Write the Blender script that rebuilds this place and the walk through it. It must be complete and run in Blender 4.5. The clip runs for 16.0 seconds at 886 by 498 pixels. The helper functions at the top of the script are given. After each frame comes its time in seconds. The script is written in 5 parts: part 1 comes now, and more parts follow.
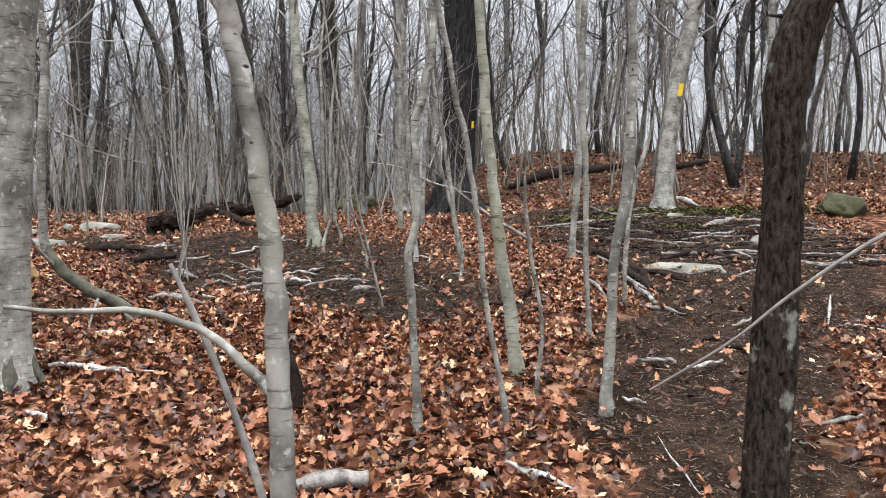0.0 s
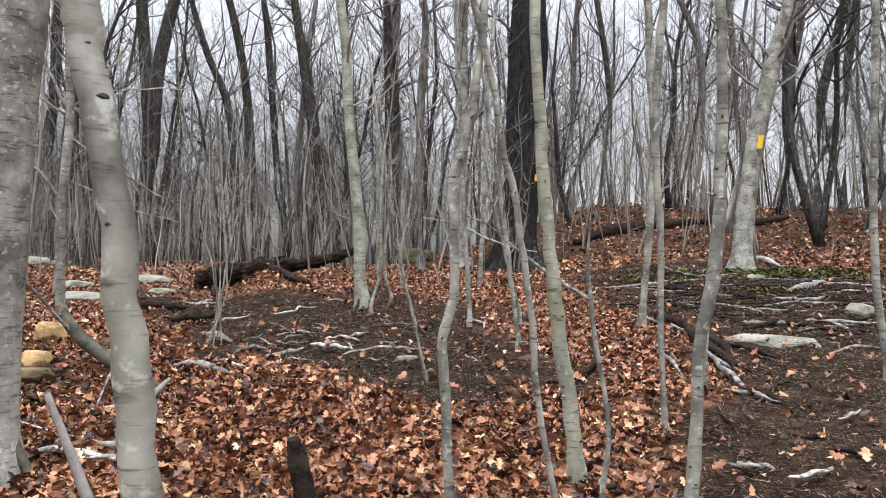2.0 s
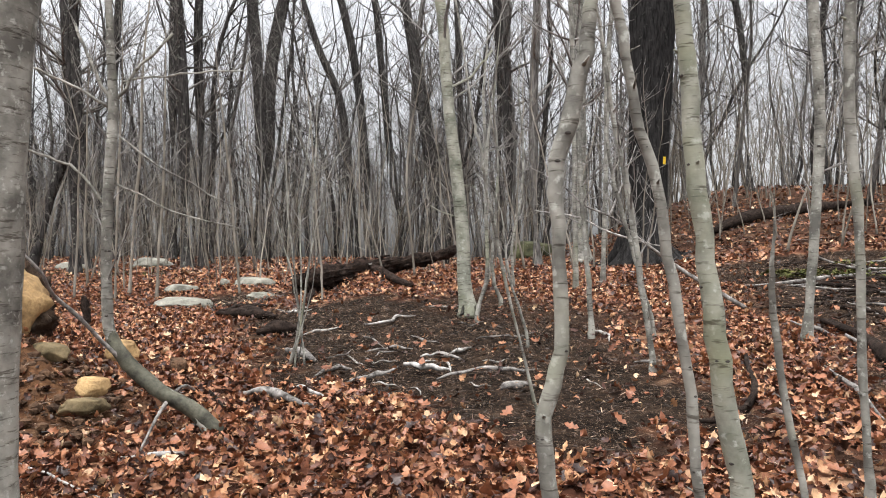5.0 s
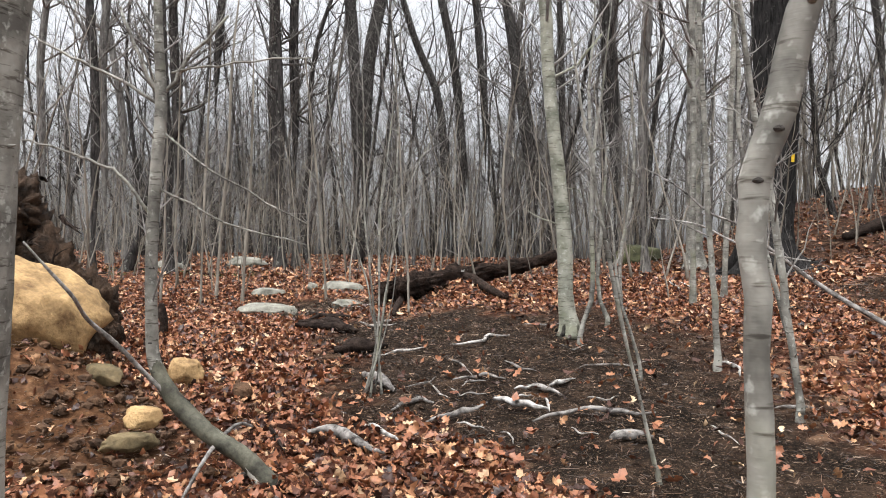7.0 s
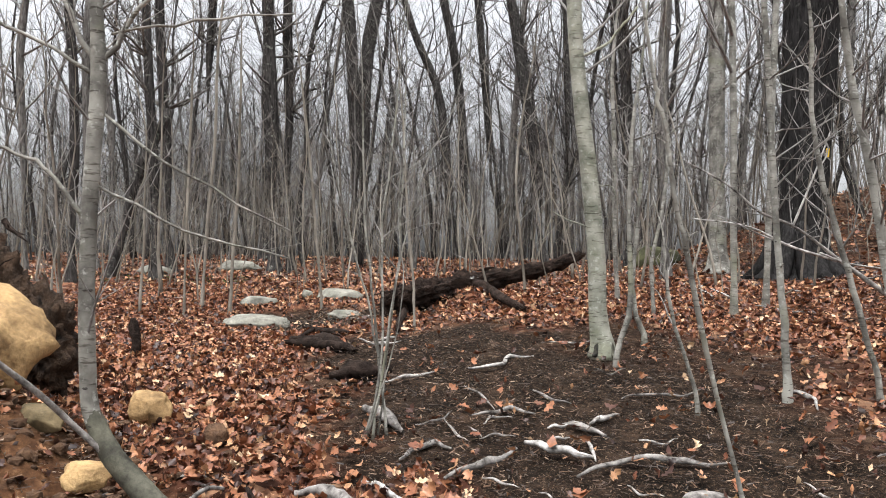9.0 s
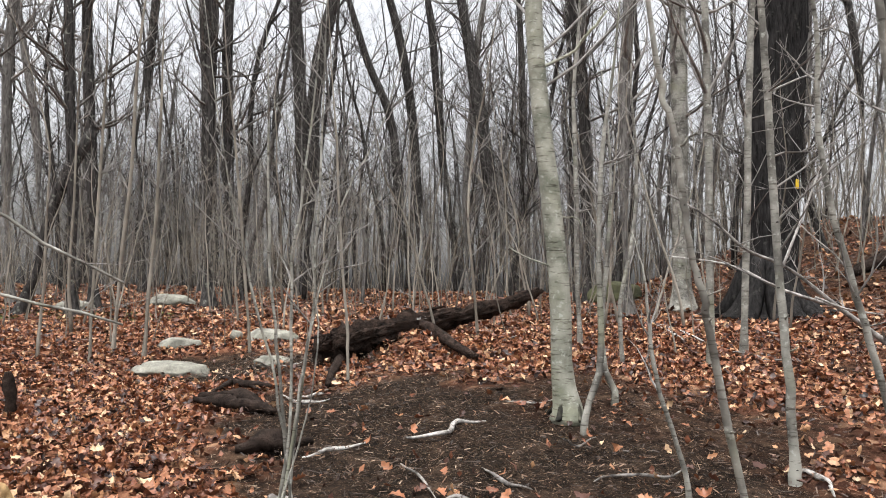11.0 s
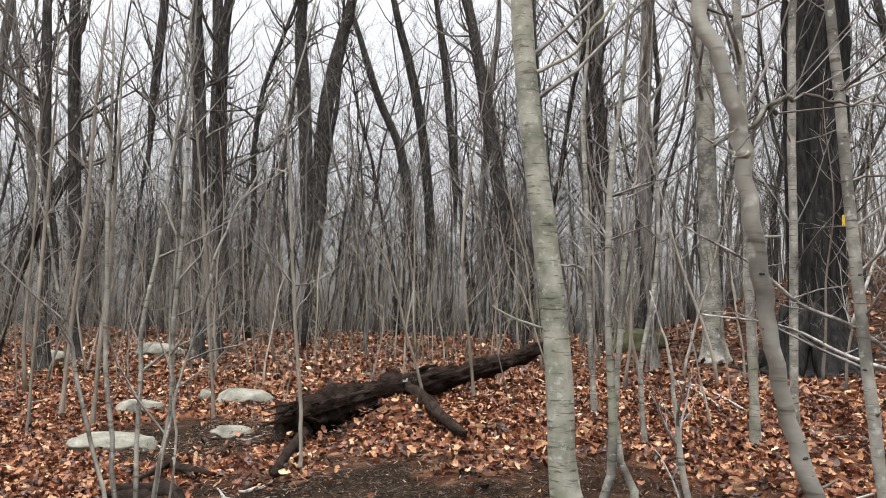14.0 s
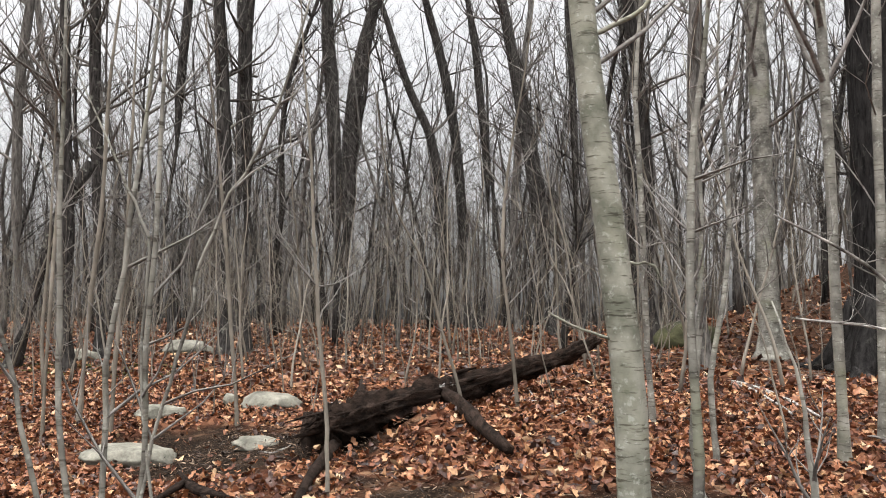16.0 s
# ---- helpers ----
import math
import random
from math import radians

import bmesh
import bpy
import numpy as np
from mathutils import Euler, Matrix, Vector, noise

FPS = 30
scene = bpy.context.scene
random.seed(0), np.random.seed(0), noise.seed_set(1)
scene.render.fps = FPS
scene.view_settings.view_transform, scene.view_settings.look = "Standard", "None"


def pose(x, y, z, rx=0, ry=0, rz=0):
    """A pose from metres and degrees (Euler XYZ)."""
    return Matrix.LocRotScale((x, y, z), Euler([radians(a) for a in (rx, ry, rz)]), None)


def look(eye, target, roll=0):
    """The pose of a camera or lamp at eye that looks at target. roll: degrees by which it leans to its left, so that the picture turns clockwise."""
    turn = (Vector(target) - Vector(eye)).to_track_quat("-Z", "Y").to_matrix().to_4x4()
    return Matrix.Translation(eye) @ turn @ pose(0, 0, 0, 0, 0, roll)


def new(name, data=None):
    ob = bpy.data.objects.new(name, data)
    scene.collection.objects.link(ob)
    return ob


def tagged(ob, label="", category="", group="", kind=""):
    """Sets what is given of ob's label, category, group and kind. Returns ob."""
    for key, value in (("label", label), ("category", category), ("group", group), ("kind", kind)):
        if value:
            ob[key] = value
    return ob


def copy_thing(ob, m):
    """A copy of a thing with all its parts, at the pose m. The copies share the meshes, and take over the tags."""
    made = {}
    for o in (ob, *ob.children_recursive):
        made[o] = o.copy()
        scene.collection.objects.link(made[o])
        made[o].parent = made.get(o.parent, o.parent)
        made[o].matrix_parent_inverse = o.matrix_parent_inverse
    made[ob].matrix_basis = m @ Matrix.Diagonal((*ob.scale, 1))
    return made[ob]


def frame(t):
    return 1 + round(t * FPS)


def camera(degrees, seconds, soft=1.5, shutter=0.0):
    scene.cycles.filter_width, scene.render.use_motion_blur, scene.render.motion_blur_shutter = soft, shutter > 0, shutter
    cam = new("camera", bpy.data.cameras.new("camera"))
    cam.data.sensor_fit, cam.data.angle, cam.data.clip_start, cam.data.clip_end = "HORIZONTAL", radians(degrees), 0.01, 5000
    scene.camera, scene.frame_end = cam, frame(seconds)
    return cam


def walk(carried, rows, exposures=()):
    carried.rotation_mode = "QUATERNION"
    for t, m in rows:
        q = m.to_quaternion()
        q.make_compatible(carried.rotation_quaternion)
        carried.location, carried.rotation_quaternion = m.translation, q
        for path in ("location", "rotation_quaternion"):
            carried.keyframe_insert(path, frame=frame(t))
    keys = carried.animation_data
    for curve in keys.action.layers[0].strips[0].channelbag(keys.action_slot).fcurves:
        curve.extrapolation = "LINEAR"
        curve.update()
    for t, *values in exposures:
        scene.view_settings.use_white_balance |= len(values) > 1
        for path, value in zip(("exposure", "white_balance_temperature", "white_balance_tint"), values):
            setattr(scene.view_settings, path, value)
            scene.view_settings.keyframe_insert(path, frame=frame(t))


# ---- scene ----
cam = camera(59.9, 16.0, soft=1.0)
EXPOSURE = 1.32
PATH = [
    (0, (0.216, 0.292, 1.21), (0.167, 2.291, 1.157), 0.4),
    (0.5, (0.207, 0.521, 1.277), (0.123, 2.52, 1.292), 1.0),
    (1, (0.202, 0.685, 1.313), (0.073, 2.681, 1.353), 1.2),
    (1.5, (0.242, 0.865, 1.317), (0.053, 2.855, 1.369), 1.1),
    (2, (0.291, 1.035, 1.335), (0.072, 3.021, 1.412), 1.3),
    (2.5, (0.264, 1.237, 1.337), (0.044, 3.223, 1.417), 1.2),
    (3, (0.183, 1.453, 1.367), (-0.002, 3.443, 1.46), 1.0),
    (3.5, (0.154, 1.622, 1.412), (-0.064, 3.608, 1.499), 0.9),
    (4, (0.207, 1.818, 1.442), (-0.143, 3.785, 1.521), 0.5),
    (4.5, (0.274, 2.014, 1.475), (-0.187, 3.959, 1.541), 0.8),
    (5, (0.219, 2.225, 1.485), (-0.307, 4.153, 1.53), 0.3),
    (5.2, (0.177, 2.361, 1.528), (-0.389, 4.279, 1.565), -0.1),
    (7.3, (-0.092, 3.18, 1.643), (-0.865, 5.024, 1.68), 1.3),
    (7.5, (-0.158, 3.248, 1.646), (-0.922, 5.095, 1.69), 1.3),
    (8, (-0.347, 3.436, 1.684), (-1.085, 5.294, 1.734), 0.7),
    (8.5, (-0.451, 3.701, 1.671), (-1.201, 5.555, 1.687), 1.1),
    (9, (-0.519, 3.983, 1.72), (-1.283, 5.831, 1.752), 0.9),
    (9.5, (-0.627, 4.239, 1.718), (-1.358, 6.1, 1.779), 1.3),
    (9.7, (-0.705, 4.358, 1.716), (-1.409, 6.229, 1.78), 1.6),
    (11.8, (-0.79, 5.249, 1.93), (-1.441, 7.136, 2.061), 1.0),
    (12, (-0.783, 5.314, 1.945), (-1.452, 7.194, 2.079), 1.0),
    (12.5, (-0.83, 5.598, 1.962), (-1.528, 7.465, 2.123), 0.8),
    (13, (-0.885, 5.83, 1.995), (-1.548, 7.709, 2.171), 1.2),
    (13.5, (-0.897, 6.013, 2.011), (-1.561, 7.893, 2.174), 0.9),
    (14, (-0.876, 6.26, 2.013), (-1.589, 8.116, 2.223), 0.9),
    (14.5, (-0.819, 6.413, 2.07), (-1.6, 8.242, 2.282), 0.3),
    (15, (-0.84, 6.473, 2.081), (-1.641, 8.294, 2.291), 0.4),
    (15.5, (-0.966, 6.611, 2.087), (-1.774, 8.431, 2.267), 0.5),
    (16, (-1.17, 6.832, 2.112), (-1.958, 8.661, 2.294), 0.4),
]
walk(cam, [(t, look(eye, target, roll)) for t, eye, target, roll in PATH], exposures=[(0, EXPOSURE, 6150, 10), (3, EXPOSURE, 6200, 10), (5, EXPOSURE, 6400, 10), (8.5, EXPOSURE, 6350, 10), (12.5, EXPOSURE - 0.02, 6450, 10), (14, EXPOSURE - 0.06, 6500, 10), (15, EXPOSURE - 0.12, 6600, 10), (16, EXPOSURE - 0.11, 6600, 10)])
SKY, SUN = 0.15, 0.8
# ---- light ----
world = bpy.data.worlds.new("overcast_sky")
scene.world = world
world.use_nodes = True
wn, wl = world.node_tree.nodes, world.node_tree.links
sky = wn.new("ShaderNodeTexSky")
sky.sky_type = "NISHITA"
sky.sun_disc = False
sky.sun_elevation, sky.sun_rotation = radians(74), math.pi
sky.air_density, sky.dust_density, sky.ozone_density = 1.0, 6.0, 1.0
pale = wn.new("ShaderNodeHueSaturation")
pale.inputs["Saturation"].default_value = 0.12
wl.new(sky.outputs[0], pale.inputs["Color"])
wl.new(pale.outputs[0], wn["Background"].inputs["Color"])
wn["Background"].inputs["Strength"].default_value = SKY
lamp = bpy.data.lights.new("sun", "SUN")
lamp.energy, lamp.angle, lamp.color = SUN, radians(30), (1.0, 0.97, 0.93)
sun = new("sun", lamp)
sun.matrix_world = look((0, -3.2, 32), (0, 6, 0))

# ---- materials ----
def material(name, rough=0.8, spec=0.2):
    m = bpy.data.materials.new(name)
    m.use_nodes = True
    n = m.node_tree.nodes
    b = n["Principled BSDF"]
    b.inputs["Roughness"].default_value = rough
    b.inputs["Specular IOR Level"].default_value = spec
    return m, n, m.node_tree.links, b


def node(n, kind, **values):
    k = n.new("ShaderNode" + kind)
    for key, v in values.items():
        k.inputs[key.replace("_", " ")].default_value = v
    return k


def ramp(n, l, source, stops):
    r = n.new("ShaderNodeValToRGB")
    while len(r.color_ramp.elements) < len(stops):
        r.color_ramp.elements.new(0.5)
    for e, (p, c) in zip(r.color_ramp.elements, stops):
        e.position = p
        e.color = (*c, 1) if len(c) == 3 else (c[0], c[0], c[0], 1)
    l.new(source, r.inputs[0])
    return r.outputs[0]


def mix(n, l, how, fac, a, b):
    k = n.new("ShaderNodeMix")
    k.data_type, k.blend_type = "RGBA", how
    for s, v in ((k.inputs[0], fac), (k.inputs[6], a), (k.inputs[7], b)):
        if isinstance(v, (int, float)):
            s.default_value = v
        elif isinstance(v, tuple):
            s.default_value = (*v, 1)
        else:
            l.new(v, s)
    return k.outputs[2]


def place(n, l, scale, shift=True):
    """Object coordinates, stretched, moved by the object's own random number."""
    tc, mp = n.new("ShaderNodeTexCoord"), n.new("ShaderNodeMapping")
    mp.inputs["Scale"].default_value = scale
    l.new(tc.outputs["Object"], mp.inputs[0])
    if shift:
        oi, mu = n.new("ShaderNodeObjectInfo"), n.new("ShaderNodeMath")
        mu.operation = "MULTIPLY"
        mu.inputs[1].default_value = 37.0
        l.new(oi.outputs["Random"], mu.inputs[0])
        l.new(mu.outputs[0], mp.inputs["Location"])
    return mp.outputs[0]


def tex(n, l, vec, scale, detail=4, rough=0.6):
    t = node(n, "TexNoise", Scale=scale, Detail=detail, Roughness=rough)
    l.new(vec, t.inputs["Vector"])
    return t.outputs["Fac"]


def bump(n, l, b, height, strength, dist=0.01):
    k = node(n, "Bump", Strength=strength, Distance=dist)
    l.new(height, k.inputs["Height"])
    l.new(k.outputs[0], b.inputs["Normal"])


def smooth_bark(name, dark, light, algae, algae_share):
    """Smooth beech bark: mottled grey, pale lichen, level rings and short dark scars."""
    m, n, l, b = material(name, 0.75, 0.25)
    even = place(n, l, (1, 1, 1))
    level = place(n, l, (3, 3, 22))
    big = tex(n, l, even, 5, 5)
    col = ramp(n, l, big, [(0.39, dark), (0.63, light)])
    spots = tex(n, l, even, 26, 3)
    col = mix(n, l, "MIX", ramp(n, l, spots, [(0.58, (0,)), (0.68, (0.5,))]), col, (0.52, 0.53, 0.48))
    col = mix(n, l, "MIX", ramp(n, l, tex(n, l, even, 2.2, 4), [(0.62 - algae_share, (0,)), (0.75 - algae_share / 2, (0.75,))]), col, algae)
    scars = tex(n, l, level, 2.4, 3, 0.7)
    col = mix(n, l, "MULTIPLY", ramp(n, l, scars, [(0.56, (0,)), (0.66, (0.9,))]), col, (0.30, 0.27, 0.24))
    l.new(col, b.inputs["Base Color"])
    bump(n, l, b, mix(n, l, "MIX", 0.5, scars, spots), 0.5, 0.006)
    return m


def rough_bark(name, dark, light, lichen=0.0, grain=(9, 9, 1.6)):
    """Furrowed bark: long upright ridges with dark furrows."""
    m, n, l, b = material(name, 0.95, 0.06)
    up = place(n, l, grain)
    even = place(n, l, (1, 1, 1))
    ridges = tex(n, l, up, 2.6, 6, 0.65)
    col = ramp(n, l, ridges, [(0.36, dark), (0.66, light)])
    col = mix(n, l, "MIX", ramp(n, l, tex(n, l, even, 9, 4), [(0.6, (0,)), (0.7, (lichen,))]), col, (0.33, 0.34, 0.29))
    l.new(col, b.inputs["Base Color"])
    bump(n, l, b, ridges, 1.0, 0.03)
    return m


def plain(name, dark, light, scale=6, rough=0.85, relief=0.5, dist=0.01, spec=0.25, stretch=(1, 1, 1)):
    m, n, l, b = material(name, rough, spec)
    v = place(n, l, stretch)
    a, c = tex(n, l, v, scale, 6), tex(n, l, v, scale * 7, 4)
    col = ramp(n, l, a, [(0.32, dark), (0.66, light)])
    col = mix(n, l, "MULTIPLY", 0.6, col, ramp(n, l, c, [(0.3, (0.45,)), (0.6, (1.0,))]))
    l.new(col, b.inputs["Base Color"])
    bump(n, l, b, mix(n, l, "MIX", 0.4, a, c), relief, dist)
    return m


BEECH = smooth_bark("beech_bark", (0.105, 0.100, 0.087), (0.315, 0.305, 0.268), (0.215, 0.22, 0.155), 0.06)
GREENB = smooth_bark("beech_bark_with_algae", (0.15, 0.155, 0.12), (0.34, 0.335, 0.28), (0.235, 0.24, 0.155), 0.14)
DARKB = rough_bark("dark_bark", (0.016, 0.0148, 0.0142), (0.074, 0.068, 0.064), 0.5)
FLAKYB = rough_bark("flaky_brown_bark", (0.008, 0.007, 0.006), (0.075, 0.058, 0.044), 0.8, (26, 26, 9))
GIANTB = rough_bark("old_oak_bark", (0.008, 0.0075, 0.0075), (0.036, 0.034, 0.033), 0.1)
# Grey bark, its colour lightened to stand in for haze over distant trunks.
MIDB = rough_bark("hazed_grey_bark", (0.058, 0.054, 0.050), (0.205, 0.193, 0.18), 0.4)
TWIG = plain("twig_bark", (0.12, 0.11, 0.10), (0.30, 0.283, 0.265), 8, 0.9, 0.2)
# Pale brush stems; some of the paleness is distance haze put into the colour.
BRUSH = plain("hazed_brush_stems", (0.10, 0.085, 0.066), (0.31, 0.28, 0.235), 0.9, 0.9, 0.2)
UNDER = plain("undergrowth", (0.045, 0.036, 0.028), (0.15, 0.128, 0.10), 0.9, 0.95, 0.2)
PALEW = plain("weathered_wood", (0.10, 0.088, 0.078), (0.60, 0.575, 0.54), 11, 0.85, 0.6, 0.006, stretch=(2, 2, 2))
DRIFT = plain("half_rotted_wood", (0.025, 0.02, 0.017), (0.36, 0.335, 0.31), 14, 0.85, 0.8, 0.01)
BLACKW = plain("wet_black_wood", (0.008, 0.006, 0.005), (0.045, 0.032, 0.026), 14, 0.9, 1.0, 0.03, 0.06)
LOGW = plain("rotting_log_bark", (0.005, 0.004, 0.0035), (0.062, 0.042, 0.033), 2.2, 0.9, 1.0, 0.05, 0.08, (9, 2, 9))
STONE = plain("grey_fieldstone", (0.10, 0.098, 0.08), (0.315, 0.305, 0.255), 5, 0.85, 0.7, 0.02)
OCHRE = plain("ochre_boulder", (0.10, 0.055, 0.022), (0.50, 0.33, 0.155), 4.5, 0.85, 0.9, 0.03)
OLIVE = plain("olive_stone", (0.045, 0.034, 0.016), (0.20, 0.15, 0.08), 6, 0.85, 0.8, 0.02)
TORN = plain("torn_root_soil", (0.010, 0.007, 0.005), (0.085, 0.052, 0.032), 9, 0.95, 1.0, 0.06)
MOUNDM = plain("dug_earth", (0.035, 0.020, 0.012), (0.13, 0.072, 0.040), 7, 0.95, 1.0, 0.05)
MOSS = plain("moss", (0.035, 0.042, 0.012), (0.15, 0.15, 0.045), 12, 0.95, 1.0, 0.03)
MOSSROCK = plain("mossy_rock", (0.018, 0.020, 0.009), (0.085, 0.085, 0.042), 4, 0.9, 0.8, 0.03)
WETB = plain("wet_mossy_bark", (0.010, 0.009, 0.007), (0.135, 0.13, 0.095), 7, 0.8, 0.8, 0.01)
KNOT = plain("knot", (0.02, 0.018, 0.016), (0.09, 0.08, 0.07), 40, 0.9, 0.6, 0.004)
PAINT = plain("yellow_paint", (0.62, 0.40, 0.02), (0.80, 0.55, 0.04), 30, 0.6, 0.3, 0.003)


def leaf_material(name, stops):
    m, n, l, b = material(name, 0.46, 0.38)
    g = n.new("ShaderNodeNewGeometry")
    col = ramp(n, l, g.outputs["Random Per Island"], stops)
    v = place(n, l, (1, 1, 1), False)
    col = mix(n, l, "MULTIPLY", 0.7, col, ramp(n, l, tex(n, l, v, 45, 3), [(0.35, (0.5,)), (0.6, (1.0,))]))
    l.new(col, b.inputs["Base Color"])
    bump(n, l, b, tex(n, l, v, 90, 2), 0.3, 0.003)
    return m


LEAFM = leaf_material("dead_leaves", [(0.0, (0.018, 0.009, 0.007)), (0.25, (0.075, 0.028, 0.017)), (0.50, (0.205, 0.072, 0.034)), (0.75, (0.345, 0.145, 0.068)),
                                      (0.94, (0.50, 0.28, 0.145)), (1.0, (0.64, 0.47, 0.30))])
CHIPS = leaf_material("forest_debris", [(0.0, (0.015, 0.011, 0.009)), (0.55, (0.065, 0.038, 0.024)), (0.88, (0.20, 0.115, 0.066)), (1.0, (0.42, 0.32, 0.23))])


def ground_material():
    m, n, l, b = material("woodland_floor", 1.0, 0.05)
    v = place(n, l, (1, 1, 1), False)
    soil = ramp(n, l, tex(n, l, v, 3.5, 8, 0.7), [(0.35, (0.005, 0.004, 0.0033)), (0.54, (0.017, 0.012, 0.009)), (0.70, (0.058, 0.038, 0.026))])
    soil = mix(n, l, "MIX", ramp(n, l, tex(n, l, v, 38, 5, 0.75), [(0.52, (0,)), (0.62, (0.7,))]), soil, (0.062, 0.038, 0.025))
    soil = mix(n, l, "MIX", ramp(n, l, tex(n, l, v, 75, 3, 0.7), [(0.60, (0,)), (0.66, (0.8,))]), soil, (0.24, 0.17, 0.115))
    soil = mix(n, l, "MULTIPLY", ramp(n, l, tex(n, l, v, 110, 3, 0.7), [(0.50, (0,)), (0.60, (0.8,))]), soil, (0.15, 0.13, 0.12))
    vor = node(n, "TexVoronoi", Scale=11.0)
    l.new(v, vor.inputs["Vector"])
    sep = n.new("ShaderNodeSeparateColor")
    l.new(vor.outputs["Color"], sep.inputs[0])
    # Leaf tones darkened so the shade in gaps between leaves is in the colour.
    litter = ramp(n, l, sep.outputs[0], [(0.0, (0.02, 0.009, 0.006)), (0.45, (0.075, 0.030, 0.018)), (0.8, (0.17, 0.078, 0.045)), (1.0, (0.30, 0.18, 0.11))])
    at = n.new("ShaderNodeAttribute")
    at.attribute_name = "litter"
    dug = n.new("ShaderNodeAttribute")
    dug.attribute_name = "dug"
    rust = ramp(n, l, tex(n, l, v, 9, 8, 0.75), [(0.38, (0.016, 0.009, 0.006)), (0.55, (0.085, 0.043, 0.021)), (0.72, (0.23, 0.135, 0.072))])
    soil = mix(n, l, "MIX", dug.outputs["Fac"], soil, rust)
    col = mix(n, l, "MIX", at.outputs["Fac"], soil, litter)
    l.new(col, b.inputs["Base Color"])
    bump(n, l, b, mix(n, l, "MIX", 0.5, tex(n, l, v, 14, 6), vor.outputs["Distance"]), 0.9, 0.04)
    return m


FLOORM = ground_material()

# ---- the lie of the land ----
def sstep(a, b, x):
    t = np.clip((x - a) / (b - a), 0, 1)
    return t * t * (3 - 2 * t)


def softplus(v, k):
    return k * np.logaddexp(0, v / k)


def ground(x, y):
    """Height of the woodland floor: a slope that steepens into a hill on the east and levels off on the west."""
    x, y = np.asarray(x, float), np.asarray(y, float)
    z = -0.40 + 0.128 * (12 - softplus(12 - y, 1.2))
    v = softplus(y - 12.5, 1.0)
    v = v - softplus(v - 15, 4.0)
    k = sstep(-5.0, 3.5, x)
    z = z + k * (0.165 * v + 0.0048 * v * v) + (1 - k) * 0.045 * v
    z = z + 0.12 * np.exp(-((x + 2.6) ** 2 + (y - 10.9) ** 2) / 2.2) + 0.14 * np.exp(-((x + 3.4) ** 2 + (y - 13.4) ** 2) / 5) - 0.18 * np.exp(-((x + 6.6) ** 2 + (y - 12) ** 2) / 5)
    z = z - 0.25 * np.exp(-((x - 0.05) ** 2 + (y - 17.6) ** 2) / 3.5)
    z = z + 0.62 * np.exp(-(((x + 5.0) / 0.95) ** 2) - ((y - 6.85) / 0.75) ** 2)
    z = z + 0.15 * np.exp(-((x + 3.78) ** 2 + (y - 12.75) ** 2) / 0.12)
    return z


def gz(x, y):
    return float(ground(x, y))


def waves(x, y, s):
    return np.sin(x * 1.7 * s + 1.3) * np.cos(y * 2.1 * s + 0.4) + 0.6 * np.sin(x * 3.9 * s + y * 2.7 * s) + 0.4 * np.cos(x * 7.1 * s - y * 6.3 * s)


def bare(x, y):
    """How bare of leaves the floor is: the worn hollow and the trail."""
    x, y = np.asarray(x, float), np.asarray(y, float)
    n = 0.15 * waves(x, y, 1.0) + 0.10 * waves(y, x, 2.9)
    dx, dy = x + 1.75, y - 9.05
    u, w = (-0.73 * dx + 0.68 * dy) / 2.9, (0.68 * dx + 0.73 * dy) / 1.45
    b = sstep(1.18, 0.85, np.hypot(u, w) + n)
    b = np.maximum(b, sstep(1.2, 0.8, np.hypot((x + 5.5) / 1.6, (y - 12.4) / 0.85) + n))
    b = np.maximum(b, 0.86 * sstep(1.2, 0.75, np.hypot((x + 0.35) / 1.25, (y - 8.75) / 1.0) + n))
    b = np.maximum(b, 0.92 * sstep(1.2, 0.8, np.hypot((x + 1.4) / 1.3, (y - 10.5) / 1.1) + n))
    b = np.maximum(b, 0.4 * sstep(1.2, 0.7, np.hypot((x + 0.1) / 1.1, (y - 10.7) / 1.0) + n))
    c = np.interp(y, [2, 4.7, 6.3, 8, 10, 12, 14, 16], [1.5, 1.6, 2.2, 3.3, 3.7, 3.7, 3.7, 3.5])
    h = np.interp(y, [2, 4.7, 6.3, 8, 10, 12, 14.5, 16, 16.4], [0.5, 0.7, 1.0, 1.4, 1.7, 2.4, 3.0, 2.0, 0.01])
    b = np.maximum(b, 0.97 * sstep(1.25, 0.8, np.abs(x - c) / h + n))
    b = np.maximum(b, 0.85 * sstep(1.25, 0.7, np.hypot((x + 4.35) / 1.25, (y - 6.5) / 0.75) + n))
    return b


class Buf:
    """Vertices and faces gathered for one mesh."""

    def __init__(self):
        self.v, self.f, self.n = [], [], 0

    def add(self, v, f):
        self.v.append(np.asarray(v, float))
        self.f.extend([tuple(int(i) + self.n for i in q) for q in f])
        self.n += len(v)

    def mesh(self, name, mat, smooth=True):
        me = bpy.data.meshes.new(name)
        me.from_pydata(np.concatenate(self.v).tolist(), [], self.f)
        me.materials.append(mat)
        if smooth:
            me.polygons.foreach_set("use_smooth", [True] * len(me.polygons))
        me.update()
        return me


def part(name, me, parent, label=""):
    ob = new(name, me)
    ob.parent = parent
    return tagged(ob, label)


